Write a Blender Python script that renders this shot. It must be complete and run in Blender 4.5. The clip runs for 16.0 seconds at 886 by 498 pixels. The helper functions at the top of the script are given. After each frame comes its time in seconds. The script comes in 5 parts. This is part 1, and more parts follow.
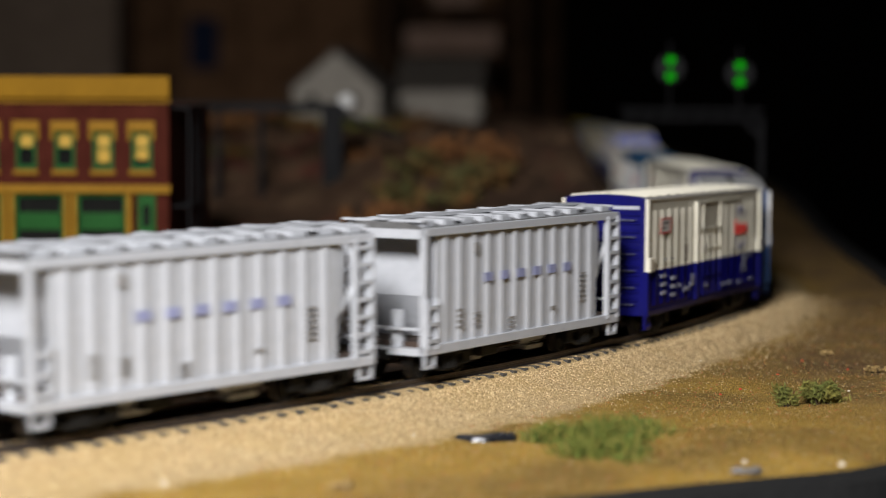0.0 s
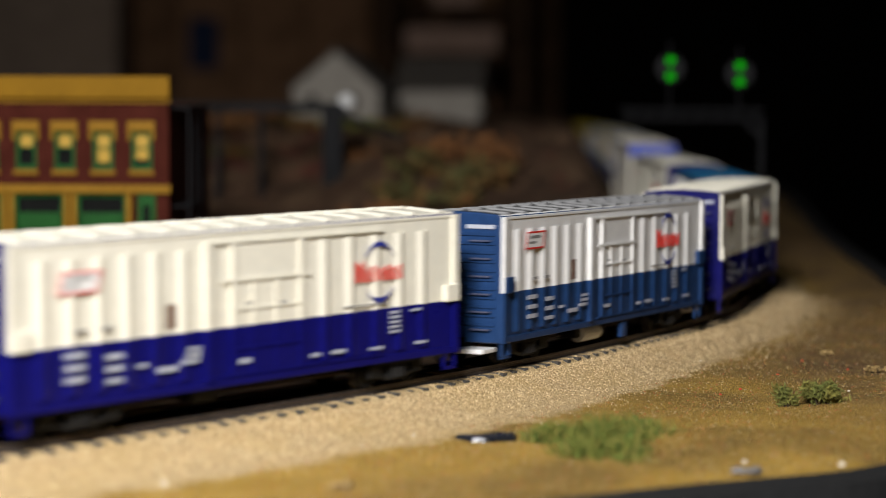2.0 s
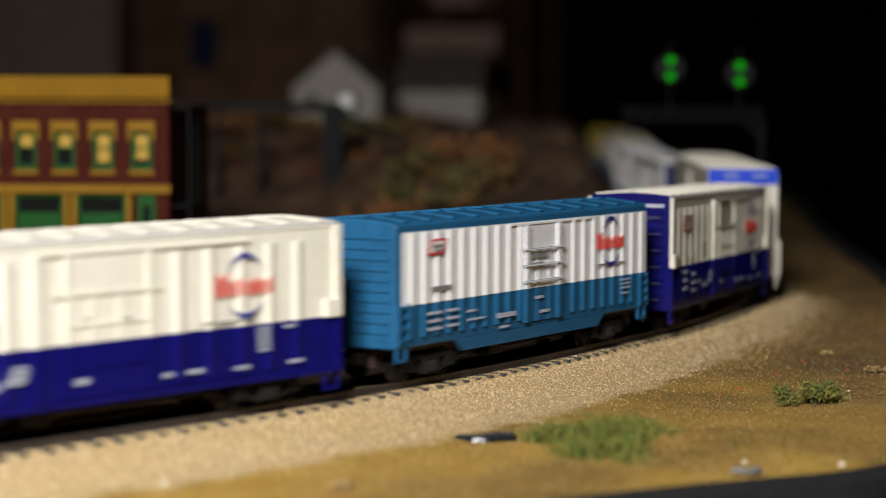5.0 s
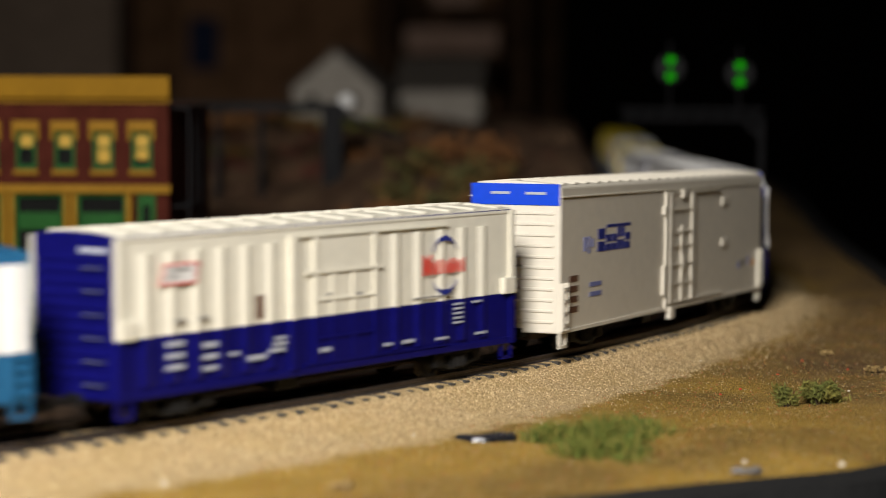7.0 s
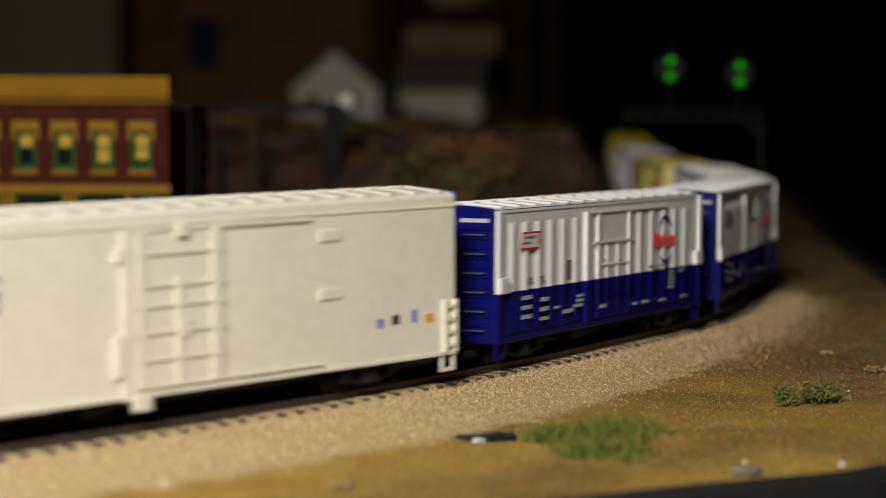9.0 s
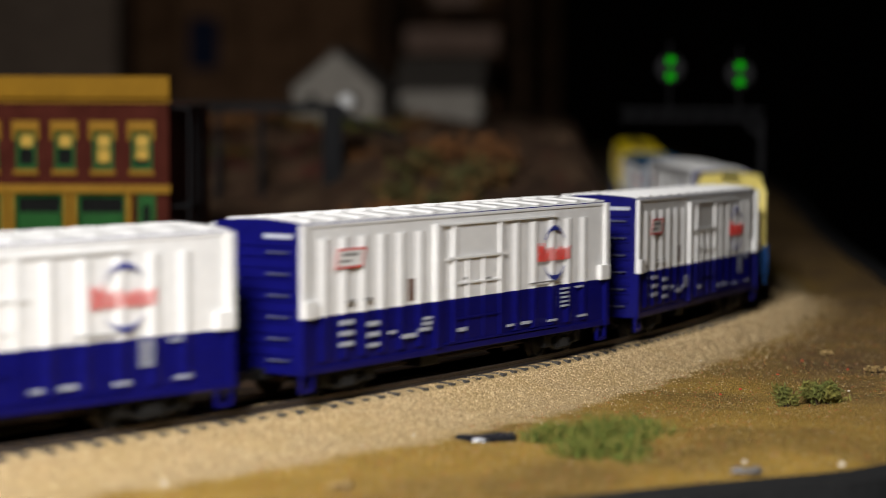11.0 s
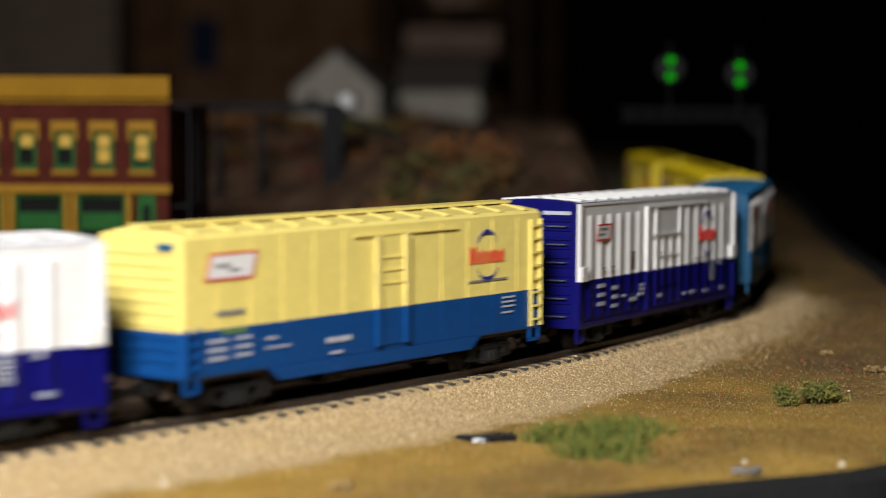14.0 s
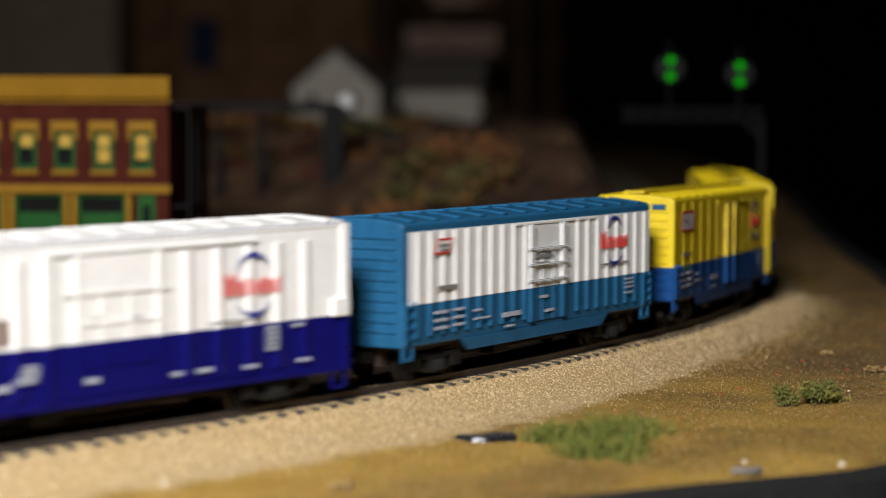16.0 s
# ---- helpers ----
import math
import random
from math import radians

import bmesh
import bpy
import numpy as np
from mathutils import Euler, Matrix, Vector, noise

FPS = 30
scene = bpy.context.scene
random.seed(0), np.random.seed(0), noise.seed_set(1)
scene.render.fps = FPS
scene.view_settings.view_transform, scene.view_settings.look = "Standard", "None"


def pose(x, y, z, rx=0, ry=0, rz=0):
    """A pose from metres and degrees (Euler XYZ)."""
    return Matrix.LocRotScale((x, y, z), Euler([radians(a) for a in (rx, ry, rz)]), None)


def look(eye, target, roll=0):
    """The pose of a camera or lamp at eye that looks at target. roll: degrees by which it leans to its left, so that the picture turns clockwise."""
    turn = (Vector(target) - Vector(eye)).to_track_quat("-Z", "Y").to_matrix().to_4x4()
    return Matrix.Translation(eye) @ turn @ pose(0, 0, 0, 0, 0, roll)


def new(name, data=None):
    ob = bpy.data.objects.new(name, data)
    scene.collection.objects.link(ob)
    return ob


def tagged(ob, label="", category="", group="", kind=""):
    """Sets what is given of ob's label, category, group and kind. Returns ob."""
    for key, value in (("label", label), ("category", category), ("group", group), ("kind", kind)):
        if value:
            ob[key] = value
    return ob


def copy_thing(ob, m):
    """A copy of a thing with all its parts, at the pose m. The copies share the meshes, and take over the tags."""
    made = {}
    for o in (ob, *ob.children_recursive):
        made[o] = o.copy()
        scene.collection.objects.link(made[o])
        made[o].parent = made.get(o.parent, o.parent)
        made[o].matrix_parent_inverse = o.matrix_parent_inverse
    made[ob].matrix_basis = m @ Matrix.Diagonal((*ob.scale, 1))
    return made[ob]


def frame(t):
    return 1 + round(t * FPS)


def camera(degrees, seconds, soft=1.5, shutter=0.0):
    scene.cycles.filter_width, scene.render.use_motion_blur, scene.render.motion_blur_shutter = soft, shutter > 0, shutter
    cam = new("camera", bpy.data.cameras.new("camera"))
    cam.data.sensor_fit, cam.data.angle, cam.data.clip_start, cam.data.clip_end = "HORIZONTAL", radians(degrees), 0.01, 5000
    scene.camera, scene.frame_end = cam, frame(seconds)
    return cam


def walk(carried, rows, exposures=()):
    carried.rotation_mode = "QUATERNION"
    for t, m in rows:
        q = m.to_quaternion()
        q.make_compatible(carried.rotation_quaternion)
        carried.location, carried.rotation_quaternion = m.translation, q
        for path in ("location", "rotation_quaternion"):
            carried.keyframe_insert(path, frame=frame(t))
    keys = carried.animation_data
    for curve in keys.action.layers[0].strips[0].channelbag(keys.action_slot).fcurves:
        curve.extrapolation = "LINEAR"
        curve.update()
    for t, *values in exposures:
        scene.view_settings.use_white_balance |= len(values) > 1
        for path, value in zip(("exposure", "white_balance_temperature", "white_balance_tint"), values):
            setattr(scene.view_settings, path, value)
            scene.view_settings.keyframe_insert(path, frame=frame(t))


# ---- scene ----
# ---------------------------------------------------------------- camera
cam = camera(22.94, 16.0, 0.8, 0.65)
CAM = pose(0, 0, 0.0888, 90 - 3.897, 0, 0) @ pose(0, 0, 0, 0, 0, 0.212)
cam.data.dof.use_dof = True
cam.data.dof.focus_distance = 0.75
cam.data.dof.aperture_fstop = 8.8
walk(cam, [(0, CAM), (16.0, CAM)], exposures=[(0, 0.0, 6500, 10), (1.5, 0.0, 6500, 10), (4.0, -0.08, 6500, 10), (6.5, -0.18, 6700, 10), (7.0, -0.2, 6850, 10), (8.2, -0.28, 6950, 10), (9.0, -0.54, 6950, 10), (9.6, -0.5, 6850, 10), (11.3, -0.18, 6500, 10), (12.5, -0.1, 6500, 10), (16.0, -0.12, 6500, 10)])

# ---------------------------------------------------------------- light
world = bpy.data.worlds.new("room_light")
world.use_nodes = True
scene.world = world
world.node_tree.nodes["Background"].inputs[0].default_value = (1.0, 0.86, 0.7, 1)
world.node_tree.nodes["Background"].inputs[1].default_value = 0.0006


def area_lamp(name, eye, target, size, watts, color):
    data = bpy.data.lights.new(name, "AREA")
    data.shape, data.size, data.energy, data.color = "DISK", size, watts, color
    data.spread = radians(128)
    ob = new(name, data)
    ob.matrix_world = look(eye, target)
    return ob


area_lamp("ceiling_spot", (-0.16, -0.14, 0.51), (-0.09, 0.59, 0), 0.24, 9.3, (1.0, 0.985, 0.985))

# ---------------------------------------------------------------- materials


def mat(name, color, rough=0.5, var=0.15, scale=60.0, bump=0.0, bump_scale=300.0, metal=0.0, second=None, spots=0.0, spec=0.5):
    """A procedural surface: colour that drifts at two scales, uneven gloss and fine relief."""
    m = bpy.data.materials.new(name)
    m.use_nodes = True
    nt = m.node_tree
    bsdf = nt.nodes["Principled BSDF"]
    bsdf.inputs["Roughness"].default_value = rough
    bsdf.inputs["Metallic"].default_value = metal
    bsdf.inputs["Specular IOR Level"].default_value = spec
    tc = nt.nodes.new("ShaderNodeTexCoord")
    n1 = nt.nodes.new("ShaderNodeTexNoise")
    n1.inputs["Scale"].default_value, n1.inputs["Detail"].default_value = scale, 4
    n2 = nt.nodes.new("ShaderNodeTexNoise")
    n2.inputs["Scale"].default_value, n2.inputs["Detail"].default_value = scale * 7.3, 3
    nt.links.new(tc.outputs["Object"], n1.inputs["Vector"])
    nt.links.new(tc.outputs["Object"], n2.inputs["Vector"])
    c2 = second or [c * (1 - var) for c in color]
    ramp = nt.nodes.new("ShaderNodeMapRange")
    ramp.inputs["From Min"].default_value, ramp.inputs["From Max"].default_value = 0.35, 0.65
    nt.links.new(n1.outputs["Fac"], ramp.inputs["Value"])
    mix = nt.nodes.new("ShaderNodeMix")
    mix.data_type = "RGBA"
    mix.inputs["A"].default_value = (*color, 1)
    mix.inputs["B"].default_value = (*c2, 1)
    nt.links.new(ramp.outputs["Result"], mix.inputs["Factor"])
    hsv = nt.nodes.new("ShaderNodeHueSaturation")
    val = nt.nodes.new("ShaderNodeMapRange")
    val.inputs["From Min"].default_value, val.inputs["From Max"].default_value = 0.3, 0.7
    val.inputs["To Min"].default_value, val.inputs["To Max"].default_value = 1 - var, 1 + var
    nt.links.new(n2.outputs["Fac"], val.inputs["Value"])
    nt.links.new(val.outputs["Result"], hsv.inputs["Value"])
    nt.links.new(mix.outputs["Result"], hsv.inputs["Color"])
    nt.links.new(hsv.outputs["Color"], bsdf.inputs["Base Color"])
    rr = nt.nodes.new("ShaderNodeMapRange")
    rr.inputs["To Min"].default_value, rr.inputs["To Max"].default_value = max(rough - 0.1, 0.02), min(rough + 0.12, 1)
    nt.links.new(n1.outputs["Fac"], rr.inputs["Value"])
    nt.links.new(rr.outputs["Result"], bsdf.inputs["Roughness"])
    if bump:
        nb = nt.nodes.new("ShaderNodeTexNoise")
        nb.inputs["Scale"].default_value, nb.inputs["Detail"].default_value = bump_scale, 5
        nt.links.new(tc.outputs["Object"], nb.inputs["Vector"])
        bp = nt.nodes.new("ShaderNodeBump")
        bp.inputs["Strength"].default_value, bp.inputs["Distance"].default_value = 0.8, bump
        nt.links.new(nb.outputs["Fac"], bp.inputs["Height"])
        nt.links.new(bp.outputs["Normal"], bsdf.inputs["Normal"])
    return m


def glow(name, color, strength):
    m = bpy.data.materials.new(name)
    m.use_nodes = True
    b = m.node_tree.nodes["Principled BSDF"]
    b.inputs["Base Color"].default_value = (*[c * 0.05 for c in color], 1)
    b.inputs["Emission Color"].default_value = (*color, 1)
    b.inputs["Emission Strength"].default_value = strength
    b.inputs["Specular IOR Level"].default_value = 0.02
    b.inputs["Roughness"].default_value = 0.9
    return m


CREAM = mat("cream_paint", (0.72, 0.685, 0.57), 0.4, 0.04, 40)
WHITE = mat("white_paint", (0.75, 0.74, 0.715), 0.42, 0.04, 40)
REEFER = mat("reefer_ivory_paint", (0.72, 0.67, 0.56), 0.42, 0.04, 35)
NAVY = mat("navy_paint", (0.0045, 0.0045, 0.10), 0.3, 0.12, 50, spec=0.22)
MIDBLUE = mat("steel_blue_paint", (0.0136, 0.0408, 0.119), 0.38, 0.12, 50, spec=0.22)
TEAL = mat("teal_blue_paint", (0.01615, 0.09775, 0.204), 0.38, 0.12, 50, spec=0.22)
ROYAL = mat("royal_blue_paint", (0.0051, 0.05525, 0.204), 0.38, 0.1, 50, spec=0.22)
BRIGHT = mat("bright_blue_paint", (0.005, 0.06, 0.62), 0.35, 0.06, 50)
PALEYEL = mat("pale_yellow_paint", (0.82, 0.67, 0.185), 0.42, 0.05, 45)
YELLOW = mat("strong_yellow_paint", (0.78, 0.58, 0.012), 0.4, 0.06, 45)
HOPGREY = mat("light_grey_paint", (0.43, 0.445, 0.475), 0.42, 0.05, 45)
ROOFLIGHT = mat("worn_roof_rib", (0.24, 0.24, 0.24), 0.5, 0.15, 70)
ROOFGREY = mat("galvanised_roof", (0.055, 0.055, 0.055), 0.5, 0.2, 70)
HOPROOF = mat("dull_roof_sheet", (0.12, 0.12, 0.12), 0.5, 0.2, 70)
DARK = mat("black_underframe", (0.010, 0.0095, 0.009), 0.55, 0.3, 120, spec=0.2)
BROWNUF = mat("rusty_underframe", (0.05, 0.03, 0.02), 0.7, 0.3, 120)
# Paler than the car ends: highlights on the grab irons, put in as colour.
GLINTIRON = mat("highlit_grab_iron", (0.09, 0.095, 0.15), 0.3, 0.2, 200)
STEEL = mat("wheel_steel", (0.10, 0.09, 0.085), 0.35, 0.15, 200, metal=1.0)
RED = mat("red_decal", (0.62, 0.03, 0.02), 0.45, 0.05, 200)
BLUEINK = mat("blue_decal", (0.02, 0.03, 0.22), 0.45, 0.05, 200)
HOPPERINK = mat("worn_blue_decal", (0.27, 0.29, 0.47), 0.5, 0.15, 200)
PALEBLUEINK = mat("faded_blue_decal", (0.19, 0.22, 0.48), 0.45, 0.1, 200)
WHITEINK = mat("white_decal", (0.42, 0.44, 0.50), 0.5, 0.1, 300)
GREYINK = mat("grey_decal", (0.22, 0.21, 0.20), 0.5, 0.1, 300)
BROWNINK = mat("brown_placard", (0.13, 0.06, 0.035), 0.5, 0.1, 300)
BLACKINK = mat("black_decal", (0.02, 0.02, 0.02), 0.5, 0.1, 300)
GREENLABEL = mat("green_label", (0.10, 0.20, 0.05), 0.5, 0.1, 300)
ORANGEINK = mat("orange_label", (0.7, 0.32, 0.02), 0.5, 0.1, 300)
TIE = mat("weathered_tie", (0.075, 0.068, 0.058), 0.8, 0.35, 250, 0.0002, 900)
RAIL = mat("rail_steel", (0.12, 0.10, 0.09), 0.4, 0.25, 150, metal=0.7)
BRICK = mat("painted_brick", (0.078, 0.016, 0.009), 0.8, 0.25, 90, 0.0002, 700, spec=0.1)
MUSTARD = mat("mustard_trim", (0.31, 0.155, 0.006), 0.6, 0.1, 60, spec=0.2)
GREENTRIM = mat("green_trim", (0.012, 0.095, 0.014), 0.5, 0.15, 80, spec=0.15)
BLIND = mat("yellow_blind", (0.55, 0.33, 0.025), 0.6, 0.08, 200)
DARKGLASS = mat("dark_pane", (0.012, 0.013, 0.012), 0.1, 0.2, 80)
BLACKSTEEL = mat("black_steel", (0.012, 0.012, 0.013), 0.65, 0.2, 100, spec=0.15)
HOUSEWHITE = mat("house_clapboard", (0.42, 0.38, 0.32), 0.7, 0.12, 60)
HOUSEROOF = mat("house_shingles", (0.10, 0.085, 0.07), 0.8, 0.25, 90)
# Glossy white whose pale colour supplies the lamp glint on the post.
GLINTWHITE = mat("glint_white", (0.80, 0.80, 0.78), 0.12, 0.03, 60)
GREENLAMP = glow("green_signal_lens", (0.004, 0.62, 0.002), 0.6)
FASCIA = mat("black_fascia", (0.012, 0.012, 0.012), 0.6, 0.2, 60, 0.0003, 200)
WALLBROWN = mat("dark_panelling", (0.12, 0.07, 0.04), 0.8, 0.35, 3, spec=0.05)
# Near black: the shade at the room's dark side is put into this colour.
WALLSHADE = mat("shaded_wall", (0.006, 0.0045, 0.0035), 0.9, 0.3, 3, spec=0.03)
WALLGREY = mat("grey_plaster", (0.46, 0.34, 0.25), 0.85, 0.15, 4)
FLOORMAT = mat("dark_carpet", (0.03, 0.026, 0.022), 0.95, 0.2, 20)
CEIL = mat("ceiling_paint", (0.10, 0.09, 0.08), 0.9, 0.1, 5)
PINKISH = mat("dusty_boxes", (0.55, 0.36, 0.27), 0.8, 0.2, 20)
BLUECLOTH = mat("blue_cloth", (0.03, 0.05, 0.12), 0.9, 0.2, 20)
GRASS = mat("foam_grass", (0.10, 0.125, 0.022), 0.9, 0.3, 200, second=(0.20, 0.17, 0.035))
DARKGRASS = mat("foam_grass_dark", (0.10, 0.115, 0.02), 0.9, 0.35, 200, second=(0.18, 0.16, 0.03))
BUSH = mat("autumn_bush", (0.07, 0.075, 0.02), 0.9, 0.4, 60, second=(0.18, 0.08, 0.02))
RUST = mat("rust_bush", (0.22, 0.09, 0.025), 0.9, 0.4, 60)
PEBBLE = mat("pale_pebble", (0.7, 0.62, 0.48), 0.8, 0.2, 300)
REDFLOCK = mat("red_flock", (0.45, 0.06, 0.02), 0.9, 0.2, 300)


def ground_material():
    m = bpy.data.materials.new("sandy_scenery")
    m.use_nodes = True
    nt = m.node_tree
    L, N = nt.links.new, nt.nodes.new
    bsdf = nt.nodes["Principled BSDF"]
    bsdf.inputs["Roughness"].default_value = 0.9
    bsdf.inputs["Specular IOR Level"].default_value = 0.25
    tc = N("ShaderNodeTexCoord")

    def noise_tex(scale, detail=4, rough=0.6):
        n = N("ShaderNodeTexNoise")
        n.inputs["Scale"].default_value, n.inputs["Detail"].default_value, n.inputs["Roughness"].default_value = scale, detail, rough
        L(tc.outputs["Object"], n.inputs["Vector"])
        return n.outputs["Fac"]

    def ranged(fac, a, b, lo=0.0, hi=1.0):
        r = N("ShaderNodeMapRange")
        for key, value in (("From Min", a), ("From Max", b), ("To Min", lo), ("To Max", hi)):
            r.inputs[key].default_value = value
        L(fac, r.inputs["Value"])
        return r.outputs["Result"]

    def mixed(fac, a, b):
        x = N("ShaderNodeMix")
        x.data_type = "RGBA"
        L(fac, x.inputs["Factor"])
        for key, c in (("A", a), ("B", b)):
            if isinstance(c, tuple):
                x.inputs[key].default_value = (*c, 1)
            else:
                L(c, x.inputs[key])
        return x.outputs["Result"]

    zone = N("ShaderNodeAttribute")
    zone.attribute_name = "sand"
    hill = N("ShaderNodeAttribute")
    hill.attribute_name = "hill"
    sand = mixed(ranged(noise_tex(900, 2), 0.35, 0.65), (0.3445, 0.236, 0.1095), (0.6339, 0.4791, 0.2597))
    sand = mixed(ranged(noise_tex(35, 3), 0.4, 0.7), sand, (0.4823, 0.3432, 0.1544))
    turf = mixed(ranged(noise_tex(45, 5), 0.38, 0.62), (0.3185, 0.1911, 0.0273), (0.3965, 0.2444, 0.0442))
    turf = mixed(ranged(noise_tex(14, 4), 0.45, 0.62), turf, (0.1885, 0.1144, 0.0221))
    turf = mixed(ranged(noise_tex(700, 2), 0.58, 0.68), turf, (0.39, 0.273, 0.117))
    turf = mixed(ranged(noise_tex(520, 2), 0.66, 0.70), turf, (0.39, 0.13, 0.039))
    wild = mixed(ranged(noise_tex(22, 4), 0.42, 0.58), (0.085, 0.046, 0.026), (0.16, 0.095, 0.052))
    wild = mixed(ranged(noise_tex(30, 4), 0.55, 0.65), wild, (0.15, 0.045, 0.03))
    # Darkens the ground along the track's inner side, behind the cars.
    inner_dark = N("ShaderNodeAttribute")
    inner_dark.attribute_name = "inner_dark"
    edge = N("ShaderNodeMath")
    edge.operation = "ADD"
    L(zone.outputs["Fac"], edge.inputs[0])
    L(ranged(noise_tex(60, 5), 0.25, 0.75, -0.35, 0.35), edge.inputs[1])
    col = mixed(ranged(edge.outputs[0], 0.35, 0.65), turf, sand)
    # Ground turns a darker brown towards the far right, with a ragged edge.
    far_brown = N("ShaderNodeAttribute")
    far_brown.attribute_name = "far_brown"
    ragged = N("ShaderNodeMath")
    ragged.operation = "MULTIPLY"
    L(far_brown.outputs["Fac"], ragged.inputs[0])
    L(ranged(noise_tex(25, 5), 0.3, 0.6, 0.45, 1.0), ragged.inputs[1])
    col = mixed(ragged.outputs[0], col, mixed(ranged(noise_tex(80, 4), 0.4, 0.6), (0.13, 0.075, 0.029), (0.18, 0.108, 0.046)))
    col = mixed(hill.outputs["Fac"], col, wild)
    col = mixed(inner_dark.outputs["Fac"], col, mixed(ranged(noise_tex(60, 4), 0.4, 0.6), (0.035, 0.022, 0.014), (0.075, 0.042, 0.022)))
    L(col, bsdf.inputs["Base Color"])
    bp = N("ShaderNodeBump")
    bp.inputs["Strength"].default_value, bp.inputs["Distance"].default_value = 1.0, 0.0016
    L(noise_tex(650, 3, 0.7), bp.inputs["Height"])
    L(bp.outputs["Normal"], bsdf.inputs["Normal"])
    return m


GROUND = ground_material()


def grain_material(name, *colors):
    """Loose grains, each of its own colour."""
    m = bpy.data.materials.new(name)
    m.use_nodes = True
    nt = m.node_tree
    bsdf = nt.nodes["Principled BSDF"]
    bsdf.inputs["Roughness"].default_value = 0.85
    bsdf.inputs["Specular IOR Level"].default_value = 0.3
    geo = nt.nodes.new("ShaderNodeNewGeometry")
    ramp = nt.nodes.new("ShaderNodeValToRGB")
    ramp.color_ramp.interpolation = "CONSTANT"
    while len(ramp.color_ramp.elements) < len(colors):
        ramp.color_ramp.elements.new(0.5)
    for i, (e, c) in enumerate(zip(ramp.color_ramp.elements, colors)):
        e.position, e.color = i / len(colors), (*c, 1)
    nt.links.new(geo.outputs["Random Per Island"], ramp.inputs["Fac"])
    nt.links.new(ramp.outputs["Color"], bsdf.inputs["Base Color"])
    return m


BALLASTGRAIN = grain_material("ballast_grain", (0.5512, 0.3932, 0.2036), (0.3996, 0.2717, 0.1334), (0.6339, 0.4647, 0.2527), (0.2894, 0.193, 0.09126), (0.4961, 0.3575, 0.1825), (0.7441, 0.5863, 0.351))
TURFGRAIN = grain_material("turf_grain", (0.273, 0.1625, 0.039), (0.208, 0.1235, 0.026), (0.338, 0.221, 0.0845), (0.156, 0.1105, 0.0234), (0.325, 0.078, 0.026), (0.247, 0.1495, 0.0325), (0.39, 0.299, 0.169), (0.1235, 0.117, 0.026))

# ---------------------------------------------------------------- mesh helpers


def mesh(name, bm, *mats):
    me = bpy.data.meshes.new(name)
    bm.to_mesh(me)
    bm.free()
    for m in mats:
        me.materials.append(m)
    return me


def part(name, bm, material, parent, label="", at=None):
    """Links a bmesh (or a ready mesh) as one object under a thing or a part."""
    data = bm
    if isinstance(bm, bmesh.types.BMesh):
        data = mesh(name, bm, *(material if isinstance(material, (list, tuple)) else (material,)))
    ob = new(name, data)
    ob.parent = parent
    if at:
        ob.matrix_basis = at
    if label:
        tagged(ob, label)
    return ob


def thing(name, label, category, group="", kind="", at=None, bm=None, material=None):
    data = None
    if bm is not None:
        data = mesh(name, bm, *(material if isinstance(material, (list, tuple)) else (material,)))
    ob = new(name, data)
    if at:
        ob.matrix_basis = at
    return tagged(ob, label, category, group, kind)


def box(bm, x0, x1, y0, y1, z0, z1, mi=0, bevel=0.0):
    vs = [bm.verts.new((x, y, z)) for z in (z0, z1) for y in (y0, y1) for x in (x0, x1)]
    fs = [bm.faces.new([vs[i] for i in q]) for q in ((0, 2, 3, 1), (4, 5, 7, 6), (0, 1, 5, 4), (2, 6, 7, 3), (0, 4, 6, 2), (1, 3, 7, 5))]
    for f in fs:
        f.material_index = mi
    if bevel:
        bmesh.ops.bevel(bm, geom=list({e for f in fs for e in f.edges}), offset=bevel, segments=2, affect="EDGES", profile=0.6)
    return bm


def boxes(*rows, bevel=0.0):
    bm = bmesh.new()
    for r in rows:
        box(bm, *r, bevel=bevel)
    return bm


def prism(bm, section, a, b, mi=0):
    """A closed outline carried from a to b; section(p) maps it into space: list of functions of the way."""
    lo = [bm.verts.new(f(a)) for f in section]
    hi = [bm.verts.new(f(b)) for f in section]
    n = len(section)
    fs = [bm.faces.new(lo[::-1]), bm.faces.new(hi)]
    for i in range(n):
        fs.append(bm.faces.new((lo[i], lo[(i + 1) % n], hi[(i + 1) % n], hi[i])))
    for f in fs:
        f.material_index = mi
    bmesh.ops.recalc_face_normals(bm, faces=fs)
    return bm


def rod(bm, a, b, r, n=8, r2=None, mi=0):
    a, b = Vector(a), Vector(b)
    q = (b - a).to_track_quat("Z", "Y")
    rings = []
    for p, rad in ((a, r), (b, r if r2 is None else r2)):
        rings.append([bm.verts.new(p + q @ Vector((rad * math.cos(2 * math.pi * i / n), rad * math.sin(2 * math.pi * i / n), 0))) for i in range(n)])
    fs = [bm.faces.new(rings[0][::-1]), bm.faces.new(rings[1])]
    for i in range(n):
        fs.append(bm.faces.new((rings[0][i], rings[0][(i + 1) % n], rings[1][(i + 1) % n], rings[1][i])))
    for f in fs:
        f.material_index = mi
    return bm


# ---------------------------------------------------------------- the line of the track
KNOTS = [-3.2, -2.0, -0.8, 0, .1, .2, .3, .4, .5, .6, .7, .85, 1.1, 1.5, 2.2, 3.5, 4.6]
BENDS = [1.0, 0.95, 0.9, .727, 1.205, .851, 1.105, .822, 1.356, 1.572, .896, -.24, -.307, .09, .046, .009, 0]
DIPS_AT = [-.3, 0, .05, .11, .17, .3, .5, .7, 1.0, 1.5, 2.2, 3.5]
